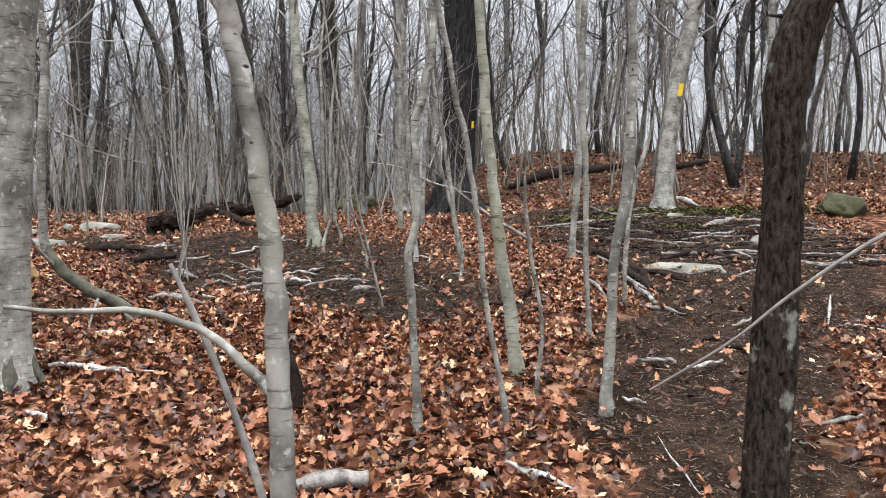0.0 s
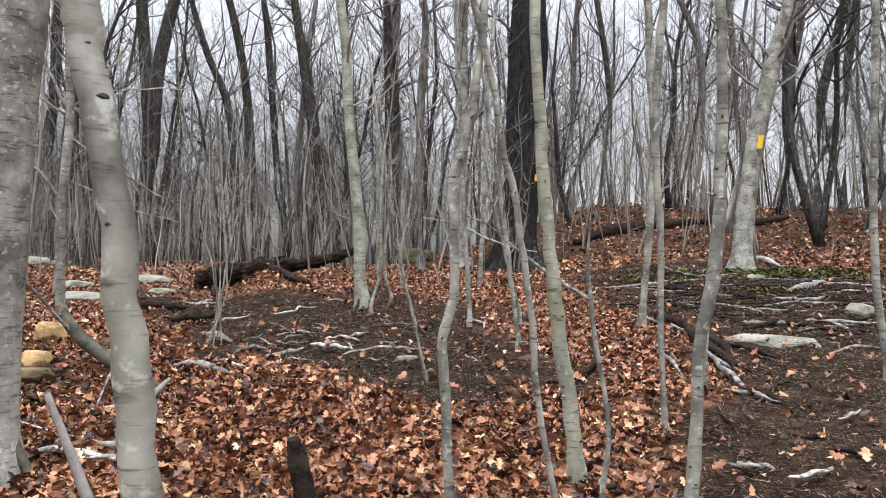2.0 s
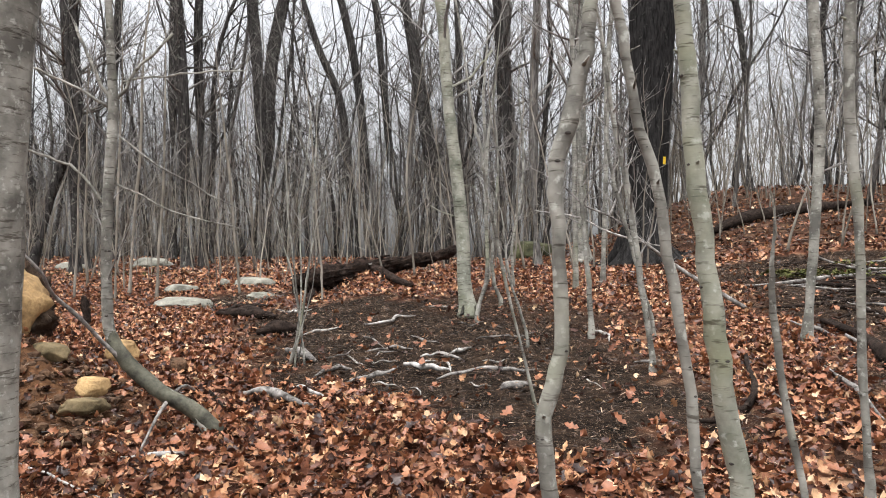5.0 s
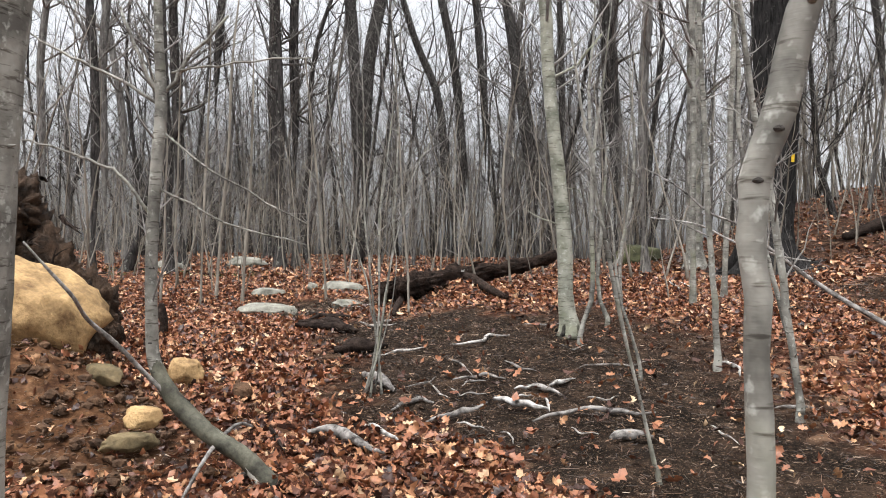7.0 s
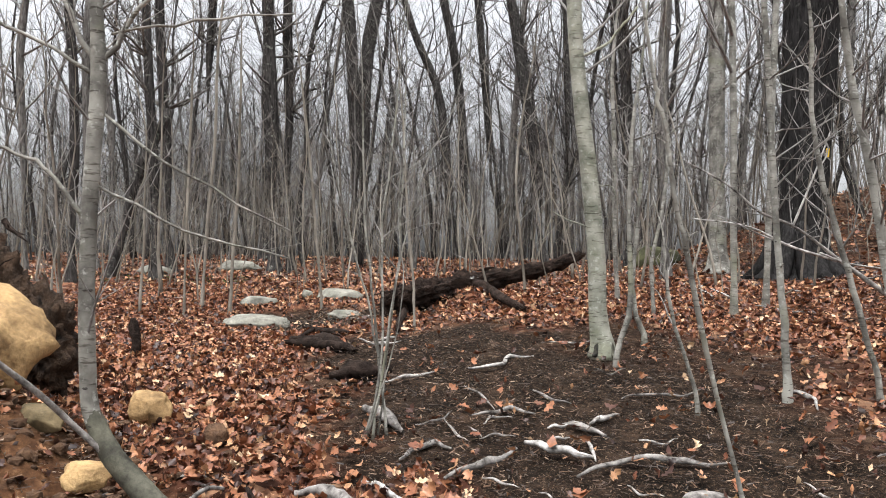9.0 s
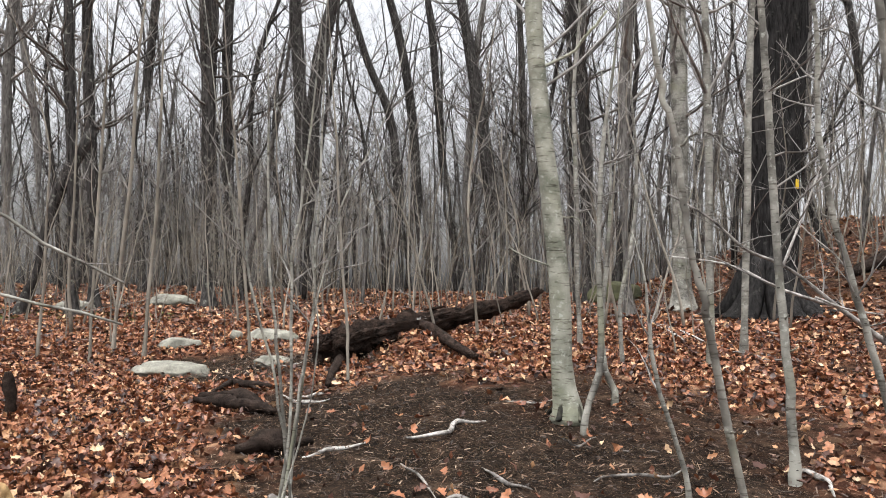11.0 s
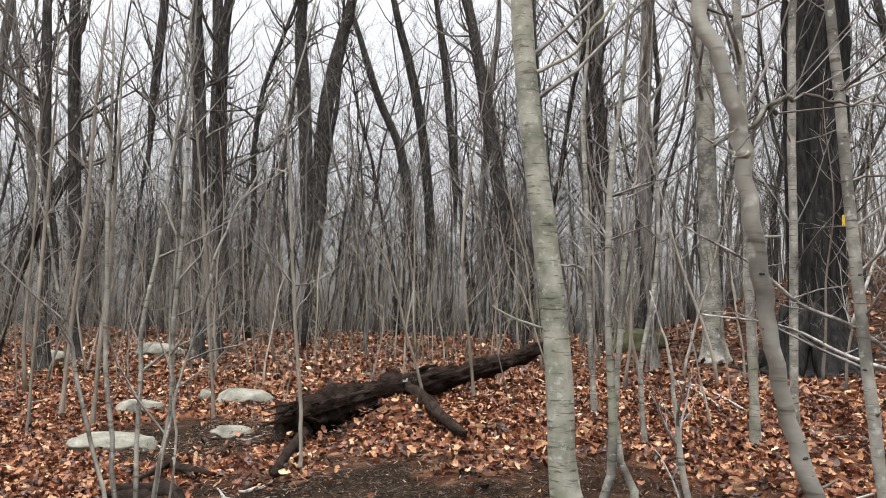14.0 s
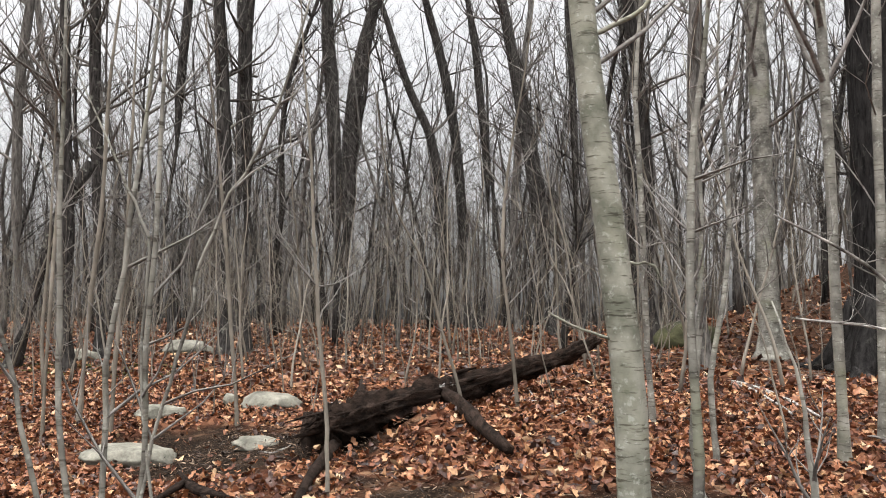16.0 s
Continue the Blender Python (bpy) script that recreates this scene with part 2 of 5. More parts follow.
def spline(pts, steps):
    """A smooth line through unevenly spaced points."""
    p = np.array(pts, float)
    k = min(3, p.shape[1])
    if k == 3 and p.shape[1] == 3:
        k = 2
    h = np.linalg.norm(np.diff(p[:, :k], axis=0), axis=1) + 1e-6
    s = np.diff(p, axis=0) / h[:, None]
    m = np.vstack([s[:1], (s[:-1] * h[1:, None] + s[1:] * h[:-1, None]) / (h[1:] + h[:-1])[:, None], s[-1:]])
    out = []
    for i in range(len(p) - 1):
        for j in range(steps):
            t = j / steps
            out.append((2 * t ** 3 - 3 * t * t + 1) * p[i] + (t ** 3 - 2 * t * t + t) * h[i] * m[i] + (3 * t * t - 2 * t ** 3) * p[i + 1] + (t ** 3 - t * t) * h[i] * m[i + 1])
    out.append(p[-1])
    return np.array(out)


def tube(buf, line, sides, lumps=0.0, rng=None, cap=True, grain=0.0):
    """A tapered tube along rows of x, y, z, radius."""
    line = np.asarray(line, float)
    c, r = line[:, :3], np.maximum(line[:, 3], 0.0008)
    d = np.gradient(c, axis=0)
    d /= np.linalg.norm(d, axis=1)[:, None] + 1e-9
    ref = np.array([1.0, 0, 0]) if abs(d[:, 0]).mean() < 0.8 else np.array([0, 0, 1.0])
    u = np.cross(d, ref)
    u /= np.linalg.norm(u, axis=1)[:, None] + 1e-9
    w = np.cross(d, u)
    a = np.linspace(0, 2 * math.pi, sides, endpoint=False)
    rr = r[:, None] * np.ones(sides)
    if lumps and rng is not None:
        ph = rng.uniform(0, 6.28, 4)
        k = np.linspace(0, len(line) * 0.9, len(line))[:, None]
        rr = rr * (1 + lumps * (0.5 * np.sin(2 * a + ph[0] + k * 0.5) + 0.4 * np.sin(3 * a + ph[1] - k * 0.8) + rng.uniform(-0.6, 0.6, (len(line), sides))))
    if grain:
        strips = rng.normal(0, 1, sides)[None] + np.cumsum(rng.normal(0, 0.35, (len(line), sides)), 0) * 0.5
        rr = rr * (1 + grain * np.clip(strips, -1.8, 1.8))
    v = c[:, None] + rr[..., None] * (np.cos(a)[None, :, None] * u[:, None] + np.sin(a)[None, :, None] * w[:, None])
    n = len(line)
    f = [(i * sides + j, i * sides + (j + 1) % sides, (i + 1) * sides + (j + 1) % sides, (i + 1) * sides + j) for i in range(n - 1) for j in range(sides)]
    if cap:
        f += [tuple(range(sides))[::-1], tuple(range((n - 1) * sides, n * sides))]
    buf.add(v.reshape(-1, 3), f)


def branch(buf, start, direction, length, radius, rng, depth=1, sides=4, lift=0.35):
    """A wandering branch with side twigs."""
    n = (2, 4, 5)[min(depth, 2)]
    p, d = np.array(start, float), np.array(direction, float)
    d /= np.linalg.norm(d)
    rows = [(*p, radius)]
    for i in range(1, n + 1):
        d = d + rng.normal(0, 0.17, 3) + np.array([0, 0, lift / n])
        d /= np.linalg.norm(d)
        p = p + d * length / n
        rows.append((*p, radius * (1 - 0.85 * i / n)))
    tube(buf, rows, sides, cap=False)
    if depth:
        for k in range(rng.integers(3, 5)):
            t = rng.uniform(0.25, 0.95)
            i = int(t * n)
            q = np.array(rows[i][:3])
            side = rng.normal(0, 1, 3)
            side[2] = abs(side[2]) * 0.6
            branch(buf, q, side / np.linalg.norm(side) + d * 0.7, length * rng.uniform(0.25, 0.5), radius * 0.40, rng, depth - 1, 3, lift)


def crown(line, rng, low, count, length, radius, depth=1, lift=0.6):
    """Branches set along the upper part of a trunk line."""
    buf = Buf()
    line = np.asarray(line)
    hts = line[:, 2] - line[0, 2]
    for _ in range(count):
        h = rng.uniform(low, hts[-1])
        i = min(len(line) - 1, int(np.searchsorted(hts, h)))
        az = rng.uniform(0, 6.283)
        share = 1.15 - 0.75 * h / hts[-1]
        d = (math.cos(az), math.sin(az), rng.uniform(0.25, 1.1))
        branch(buf, line[i, :3], d, length * share * rng.uniform(0.6, 1.2), min(radius, line[i, 3] * 0.55) + 0.002, rng, depth, 3, lift)
    return buf


SEEDS = iter(range(1, 100000))
KNOT_BM = bmesh.new()
bmesh.ops.create_icosphere(KNOT_BM, subdivisions=2, radius=1)
for kv in KNOT_BM.verts:
    kv.co *= 1 + 0.35 * noise.noise(kv.co * 2.5)
KNOT_ME = bpy.data.meshes.new("knot")
KNOT_BM.to_mesh(KNOT_ME)
KNOT_ME.materials.append(KNOT)
LABELS = {
    "beech_big": "thick pale grey beech trunk with dark scars",
    "sapling": "thin crooked grey beech sapling among dead leaves",
    "dark": "tall dark bare tree with furrowed bark",
    "greenish": "slim beech trunk tinged green with algae",
    "beech": "smooth grey beech tree, bare in winter",
    "greymid": "tall grey bare tree in the woods",
    "giant": "massive nearly black oak trunk with flared base",
    "bigbeech": "straight beech trunk with greenish algae and rings",
    "blaze": "leaning grey beech with a yellow painted blaze",
    "curved": "slender beech with a bent foot and spreading limbs",
    "forked": "crooked beech sapling with a forked pale limb",
    "broken": "dark broken trunk leaning among standing trees",
}


def tree(name, style, bark, pts, top=None, limbs=()):
    """A standing bare tree along a line of x, y, z, radius; above it grows on by itself."""
    seed = next(SEEDS)
    rng = np.random.default_rng(seed)
    thin = 0.74 if bark in (DARKB, MIDB) and pts[0][1] > 11 else 0.62 if bark is BRUSH else 0.83 if pts[0][1] < 9.9 and style in ("sapling", "greenish", "forked") else 1.0
    pts = [(*p[:3], p[3] * thin) for p in pts]
    x0, y0 = pts[0][:2]
    z0 = gz(x0, y0) - 0.06
    r1 = pts[-1][3]
    near = y0 < 9.9
    d = np.array(pts[-1][:3]) - np.array(pts[-2][:3])
    d /= np.linalg.norm(d)
    p, r = np.array(pts[-1][:3]), r1
    up = []
    grow = top if top is not None else (3 + 50 * r1 if r1 < 0.06 else 5.0 + 12 * min(r1, 0.25))
    steps = max(2, int(grow / 0.8)) if grow > 0 else 0
    for i in range(steps):
        d = d + rng.normal(0, 0.07, 3) + np.array([0, 0, 0.10])
        d /= np.linalg.norm(d)
        p = p + d * grow / steps
        up.append((*p, max(0.002, r1 * (1 - 0.9 * (i + 1) / steps))))
    body = [(x0, y0, z0, pts[0][3] * 1.35), (x0 * 0.9 + pts[1][0] * 0.1, y0 * 0.9 + pts[1][1] * 0.1, gz(x0, y0) + 0.07, pts[0][3] * 1.05)]
    if style == "curved":
        body = body[:1]
    body += [q for q in pts[1:] if q[2] > z0 + 0.2 or style == "curved"] + up
    line = spline(body, 4 if near else 3)
    line[:, :3] -= (x0, y0, z0)
    if r1 < 0.06 and style != "curved":
        line[2:, :2] += rng.normal(0, 1, (len(line) - 2, 2)) * (0.07 * line[2:, 3:] + 0.0015)
        line[2:, 3] *= rng.uniform(0.95, 1.07, len(line) - 2)
    root = new(name)
    root.location = (x0, y0, z0)
    tagged(root, LABELS[style], "tree")
    buf = Buf()
    sides = 14 if near or r1 > 0.15 else 8
    tube(buf, line, sides, 0.05 if bark in (BEECH, GREENB) else 0.09, rng)
    if style == "giant":
        for a in rng.uniform(0, 6.28, 7):
            rr = pts[0][3]
            q = np.array([math.cos(a), math.sin(a), 0])
            rows = [(*(q * rr * 0.55 + (0, 0, rr * 1.9)), rr * 0.22), (*(q * rr * 0.95 + (0, 0, rr * 0.7)), rr * 0.30)]
            for k in (1.5, 2.2):
                e = q * rr * k
                rows.append((*e[:2], gz(x0 + e[0], y0 + e[1]) - z0 - 0.01, rr * (0.24 if k < 2 else 0.08)))
            tube(buf, spline(rows, 3), 7, 0.12, rng)
    part("trunk", buf.mesh("trunk", bark), root)
    if style in ("beech_big", "bigbeech", "greenish"):
        rr = pts[0][3]
        for a in np.linspace(0, 5.2, 5) + rng.uniform(0, 0.8, 5):
            q = np.array([math.cos(a), math.sin(a), 0])
            ends = [q * rr * k for k in (0.55, 0.78, 1.12, 1.6)]
            rows = [(*(ends[0] + (0, 0, 0.06 + rr * 1.5)), rr * 0.16), (*(ends[1] + (0, 0, 0.06 + rr * 0.4)), rr * 0.36)]
            rows += [(*e[:2], gz(x0 + e[0], y0 + e[1]) - z0, r) for e, r in ((ends[2], rr * 0.26), (ends[3], rr * 0.08))]
            b = Buf()
            tube(b, spline(rows, 3), 7, 0.14, rng)
            part("root_flare", b.mesh("root_flare", WETB), root, "dark mossy root flare")
    if near and r1 < 0.15 and style != "curved" and len(line) > 14:
        for _ in range(5):
            i = int(rng.integers(5, max(6, int(len(line) * 0.6))))
            a, rr = rng.uniform(0, 6.28), line[i, 3]
            q = np.array([math.cos(a), math.sin(a), rng.uniform(0.1, 0.7)])
            rr, ln = min(rr, 0.03), rng.uniform(0.015, 0.045)
            b = Buf()
            tube(b, [(*(line[i, :3] + q * line[i, 3] * 0.85), rr * 0.30), (*(line[i, :3] + q * (line[i, 3] + ln * 0.4)), rr * 0.17), (*(line[i, :3] + q * (line[i, 3] + ln)), rr * 0.10)], 6, 0.12, rng)
            part("twig_stub", b.mesh("twig_stub", bark), root)
    if style == "curved":
        foot = np.array(pts[:6], float)
        foot[:, :3] -= (x0, y0, z0)
        foot[:, 3] *= 1.16
        foot[-1, 3] *= 0.8
        b = Buf()
        tube(b, spline(foot, 6), 12, 0.08, rng)
        part("foot", b.mesh("foot", WETB), root, "dark wet bark at the bent foot")
    for limb in limbs:
        b = Buf()
        lb = np.array(limb, float)
        lb[:, :3] -= (x0, y0, z0)
        ln = spline(lb, 4)
        ln[:, 3] *= 0.72 if style == "curved" else 1.0
        ln[1:-1, :3] += rng.normal(0, 0.0015 if y0 < 3 else 0.006, (len(ln) - 2, 3))
        tube(b, ln, 8, 0.05, rng)
        limb_ob = part("limb", b.mesh("limb", bark), root)
        if y0 > 3:
            b = Buf()
            for i in range(3, len(ln), 4):
                for _ in range(2):
                    s = rng.normal(0, 1, 3)
                    s[2] = abs(s[2])
                    branch(b, ln[i, :3], s + (ln[i, :3] - ln[i - 3, :3]) * 4, rng.uniform(0.15, 0.4), ln[i, 3] * 0.4, rng, 0, 3)
            tagged(part("twig_spray", b.mesh("twig_spray", TWIG), limb_ob), kind="stuff")
    hgt = line[-1, 2]
    clear = 3.2 if y0 < 8.2 and style != "curved" else 0.0
    if style in ("dark", "greymid", "giant", "blaze", "beech", "bigbeech", "beech_big") and hgt > 3:
        c = crown(line, rng, max(clear, 1.8, hgt * 0.25), 30, 0.16 * hgt + 0.4, 0.014 if style in ("bigbeech", "beech_big") else 0.035, 2 if not near else 1)
    elif top != 0 and hgt > clear + 0.4:
        c = crown(line, rng, max(clear, min(0.8, hgt * 0.35)), (8 if hgt > 2.2 else 1) + int(hgt * 2.5), 0.4 + 0.07 * hgt, 0.006, 1, 0.5)
    else:
        c = Buf()
    if c.n:
        tagged(part("crown", c.mesh("crown", TWIG if bark not in (DARKB, GIANTB) else MIDB), root), kind="stuff")
    if near and bark in (BEECH, GREENB) and hgt > 1.5:
        for _ in range(8 if y0 > 3 else 4):
            i = rng.integers(3, max(4, int(len(line) * 0.55)))
            a = rng.uniform(3.4, 6.0)
            rr = line[i, 3]
            k = part("knot", KNOT_ME, root)
            k.location = Vector(line[i, :3]) + Vector((math.cos(a), math.sin(a), 0)) * rr * 0.97
            k.rotation_euler = (0, 0, a)
            s = rng.uniform(0.6, 1.4)
            k.scale = (rr * 0.10 * s, rr * 0.28 * s, rr * 0.17 * s)
    return root


def clump(*stems):
    x0, y0 = -2.75, 8.25
    root = new("sapling_clump")
    z0 = gz(x0, y0) - 0.05
    root.location = (x0, y0, z0)
    tagged(root, "clump of thin grey beech stems from one root", "sapling")
    for pts in stems:
        rng = np.random.default_rng(next(SEEDS))
        body = [(x0 + rng.normal(0, 0.05), y0 + rng.normal(0, 0.05), z0, pts[0][3] * 1.2)] + [q for q in pts if q[2] > z0 + 0.15]
        d = np.array(body[-1][:3]) - np.array(body[-2][:3])
        d /= np.linalg.norm(d)
        body.append((*(np.array(body[-1][:3]) + d * 0.7 + (0, 0, 0.4)), 0.002))
        line = spline(body, 4)
        line[:, :3] -= (x0, y0, z0)
        line[1:, :2] += np.cumsum(rng.normal(0, 0.006, (len(line) - 1, 2)), 0)
        line[:, 3] *= 0.78
        b = Buf()
        tube(b, line, 8, 0.05, rng)
        stem = part("stem", b.mesh("stem", BEECH), root)
        tagged(part("twig_spray", crown(line, rng, 1.0, 7, 0.6, 0.005, 1, 0.5).mesh("twig_spray", TWIG), stem), kind="stuff")


WOODS = {"p": PALEW, "d": DRIFT, "k": BLACKW}
WORDS = {"p": "weathered pale grey stick on dark soil", "d": "half-rotted dark stick with bleached top", "k": "wet blackened branch lying on the ground"}


def stick(name, wood, pts):
    """A dead branch or root that lies on the floor along x, y, radius."""
    rng = np.random.default_rng(next(SEEDS))
    x0, y0 = pts[len(pts) // 2][:2]
    z0 = gz(x0, y0)
    line = spline(pts, 6)
    rows = []
    for i, (x, y, r) in enumerate(line):
        e = min(i, len(line) - 1 - i) / len(line)
        rows.append((x - x0 + rng.normal(0, r * 0.1), y - y0 + rng.normal(0, r * 0.1), gz(x, y) - z0 + r * 0.6 + 0.022 * (1 - float(bare(x, y))) + 0.006 * math.sin(i * 0.9 + x0), r * (0.55 + 1.1 * min(0.4, e))))
    buf = Buf()
    tube(buf, rows, 9, 0.22, rng)
    root = new(name, buf.mesh(name, WOODS[wood]))
    root.location = (x0, y0, z0)
    tagged(root, WORDS[wood], "branch", "sticks on the woodland floor")
    return root


def rock(name, label, mat, x, y, size, turn=0.0, sink=0.25, seed=1, base=None):
    """A weathered stone: a faceted, uneven lump."""
    bm = bmesh.new()
    bmesh.ops.create_icosphere(bm, subdivisions=4, radius=1)
    off = Vector((seed * 7.3, seed * 3.1, seed * 1.7))
    for v in bm.verts:
        p = v.co.copy()
        cell = noise.noise(p * 0.9 + off) * 0.35 + noise.noise(p * 2.3 + off) * 0.16 + noise.noise(p * 6 + off) * 0.07 + noise.noise(p * 13 + off) * 0.03
        v.co = p * (1 + cell)
        for nrm, lim in (((0.25, -0.2, 1), 0.66), ((1, -0.35, 0.25), 0.76), ((-0.7, 0.6, 0.3), 0.78), ((0.1, -1, 0.35), 0.74), ((0.75, -0.8, -0.4), 0.8), ((-0.6, -0.7, 0.5), 0.82)):
            nn = Vector(nrm).normalized()
            over = v.co.dot(nn) - lim
            if over > 0:
                v.co -= nn * over * 0.93
        v.co = Vector((v.co.x * size[0] / 2, v.co.y * size[1] / 2, v.co.z * size[2] / 2))
    for f in bm.faces:
        f.smooth = True
    me = bpy.data.meshes.new(name)
    bm.to_mesh(me)
    bm.free()
    me.materials.append(mat)
    ob = new(name, me)
    z = gz(x, y) if base is None else base
    ob.matrix_world = pose(x, y, z + size[2] * (0.5 - sink), 0, 0, turn)
    return tagged(ob, label, "stone")


# ---- ground ----
def axis(lo, hi, fine_lo, fine_hi, step):
    near = np.arange(fine_lo, fine_hi + 1e-6, step)
    a, s, left = fine_lo, step, []
    while a > lo:
        s *= 1.22
        a -= s
        left.append(a)
    b, s, right = fine_hi, step, []
    while b < hi:
        s *= 1.22
        b += s
        right.append(b)
    return np.array(left[::-1] + near.tolist() + right)


gx, gy = axis(-300, 300, -10, 8, 0.1), axis(-200, 400, -1, 18, 0.1)
X, Y = np.meshgrid(gx, gy)
B = bare(X, Y)
close = np.exp(-np.maximum(0, np.hypot(X, Y - 8) - 14) / 4)
Z = ground(X, Y) + 0.05 * np.exp(-(((X + 4.7) / 1.1) ** 2) - ((Y - 6.5) / 0.9) ** 2) * (waves(X, Y, 2.6) + 0.6 * waves(Y, X, 5.7)) + close * (0.018 * waves(X, Y, 1.1) + 0.012 * waves(X, Y, 3.3)) - 0.03 * B * close
nx, ny = len(gx), len(gy)
idx = np.arange(nx * ny).reshape(ny, nx)
quads = np.stack([idx[:-1, :-1], idx[:-1, 1:], idx[1:, 1:], idx[1:, :-1]], -1).reshape(-1, 4)
gme = bpy.data.meshes.new("ground")
gme.from_pydata(np.stack([X, Y, Z], -1).reshape(-1, 3).tolist(), [], quads.tolist())
gme.polygons.foreach_set("use_smooth", [True] * len(gme.polygons))
layer = gme.attributes.new("litter", "FLOAT", "POINT")
worn = np.maximum(0.7 * sstep(15.5, 19, Y) * sstep(-5, -1, X), 0.6 * sstep(15, 18.5, Y) * sstep(-2, -5, X))
layer.data.foreach_set("value", ((1 - B) * (1 - worn)).reshape(-1).astype(np.float32))
heap = np.exp(-(((X + 4.75) / 1.3) ** 2) - ((Y - 6.7) / 1.0) ** 2)
layer = gme.attributes.new("dug", "FLOAT", "POINT")
layer.data.foreach_set("value", np.clip(heap * 1.8, 0, 1).reshape(-1).astype(np.float32))
gme.materials.append(FLOORM)
floor = tagged(new("ground", gme), "sloping woodland floor of dark soil and leaf litter", "ground", kind="structure")


# ---- fallen leaves ----
def leaf_shape(lobed):
    """Outline rows: station along the rib, half width."""
    if lobed is True:
        st = [(0.0, 0.02), (0.22, 0.24), (0.36, 0.13), (0.54, 0.36), (0.68, 0.17), (0.83, 0.24), (1.0, 0.02)]
    else:
        st = [(0.0, 0.02), (0.45, 0.29), (1.0, 0.02)] if lobed is False else [(0.0, 0.02), (0.28, 0.25), (0.45, 0.15), (0.68, 0.30), (1.0, 0.03)]
    v, f = [], []
    for s, w in st:
        v += [(s - 0.5, -w, 0), (s - 0.5, 0, 0), (s - 0.5, w, 0)]
    for i in range(len(st) - 1):
        a = 3 * i
        f += [(a, a + 1, a + 4, a + 3), (a + 1, a + 2, a + 5, a + 4)]
    return np.array(v, float), np.array(f)


def scatter(name, label, mat, xy, shape, size, rng, lift=0.012, tilt=0.58, crumple=1.0):
    v, f = shape
    n = len(xy)
    s = size * rng.uniform(0.6, 1.35, n)
    yaw, rx, ry = rng.uniform(0, 6.283, n), rng.normal(0, tilt, n), rng.normal(0, tilt, n)
    curl, fold = rng.normal(0.5, 0.7, n), rng.normal(0.25, 0.35, n)
    P = np.repeat(v[None], n, 0)
    P[..., 1] *= rng.uniform(0.8, 1.25, n)[:, None]
    P[..., 2] = curl[:, None] * P[..., 0] ** 2 + fold[:, None] * np.abs(P[..., 1]) + 0.25 * rng.normal(0, 0.15, (n, len(v)))
    P[..., 2] *= crumple
    P *= s[:, None, None]
    cy, sy, cx, sx, cz, sz = np.cos(ry), np.sin(ry), np.cos(rx), np.sin(rx), np.cos(yaw), np.sin(yaw)
    x, y, z = P[..., 0], P[..., 1], P[..., 2]
    y, z = y * cx[:, None] - z * sx[:, None], y * sx[:, None] + z * cx[:, None]
    x, z = x * cy[:, None] + z * sy[:, None], -x * sy[:, None] + z * cy[:, None]
    x, y = x * cz[:, None] - y * sz[:, None], x * sz[:, None] + y * cz[:, None]
    gzv = ground(xy[:, 0], xy[:, 1]) + 0.018 * waves(xy[:, 0], xy[:, 1], 1.1) * (xy[:, 1] < 20)
    V = np.stack([x + xy[:, :1], y + xy[:, 1:2], z + (gzv + lift * s / 0.1 + rng.uniform(0, 0.03, n))[:, None]], -1).reshape(-1, 3)
    Fc = (f[None] + (np.arange(n) * len(v))[:, None, None]).reshape(-1, f.shape[1])
    me = bpy.data.meshes.new(name)
    me.vertices.add(len(V))
    me.vertices.foreach_set("co", V.astype(np.float32).reshape(-1))
    k = f.shape[1]
    me.loops.add(len(Fc) * k)
    me.loops.foreach_set("vertex_index", Fc.astype(np.int32).reshape(-1))
    me.polygons.add(len(Fc))
    me.polygons.foreach_set("loop_start", np.arange(0, len(Fc) * k, k, dtype=np.int32))
    me.update(calc_edges=True)
    me.materials.append(mat)
    ob = new(name, me)
    return tagged(ob, label, "leaves", kind="stuff")


LR = np.random.default_rng(77)


def field(x0, x1, y0, y1, per, keep):
    n = int((x1 - x0) * (y1 - y0) * per)
    p = np.stack([LR.uniform(x0, x1, n), LR.uniform(y0, y1, n)], -1)
    return p[LR.uniform(0, 1, n) < keep(p[:, 0], p[:, 1])]


def leafy(x, y):
    return np.clip(1 - 0.97 * bare(x, y), 0.05, 1) * (1 - 0.7 * sstep(15.5, 19, y) * sstep(-5, -1, x)) * (1 - 0.5 * sstep(15, 18.5, y) * sstep(-2, -5, x))


scatter("leaf_litter", "thick litter of rust-brown oak and beech leaves", LEAFM, field(-6.6, 4.2, 1.8, 9.5, 330, leafy), leaf_shape(True), 0.074, LR)
scatter("leaf_litter", "crumpled scraps of brown leaf between whole leaves", LEAFM, field(-6.6, 4.2, 1.8, 9.5, 330, leafy), leaf_shape(False), 0.045, LR, 0.02, 0.8)
scatter("leaf_litter", "dead brown leaves among the saplings", LEAFM, field(-11, 7, 9.5, 15, 400, leafy), leaf_shape(None), 0.066, LR)
scatter("leaf_litter", "dead brown leaves farther off under the trees", LEAFM, field(-22, 14, 15, 24, 130, leafy), leaf_shape(False), 0.10, LR)
scatter("leaf_litter", "distant brown leaf cover on the hillside", LEAFM, field(-34, 24, 24, 44, 26, leafy), leaf_shape(False), 0.15, LR)
chip = (np.array([(-0.5, -0.09, 0), (0.5, -0.06, 0), (0.45, 0.08, 0), (-0.45, 0.07, 0)], float), np.array([(0, 1, 2, 3)]))
scatter("forest_debris", "bark chips, leaf scraps and twig bits on soil", CHIPS, field(-6, 7, 3, 16, 520, lambda x, y: 0.08 + bare(x, y) * 0.9), chip, 0.034, LR, 0.012, 0.3)
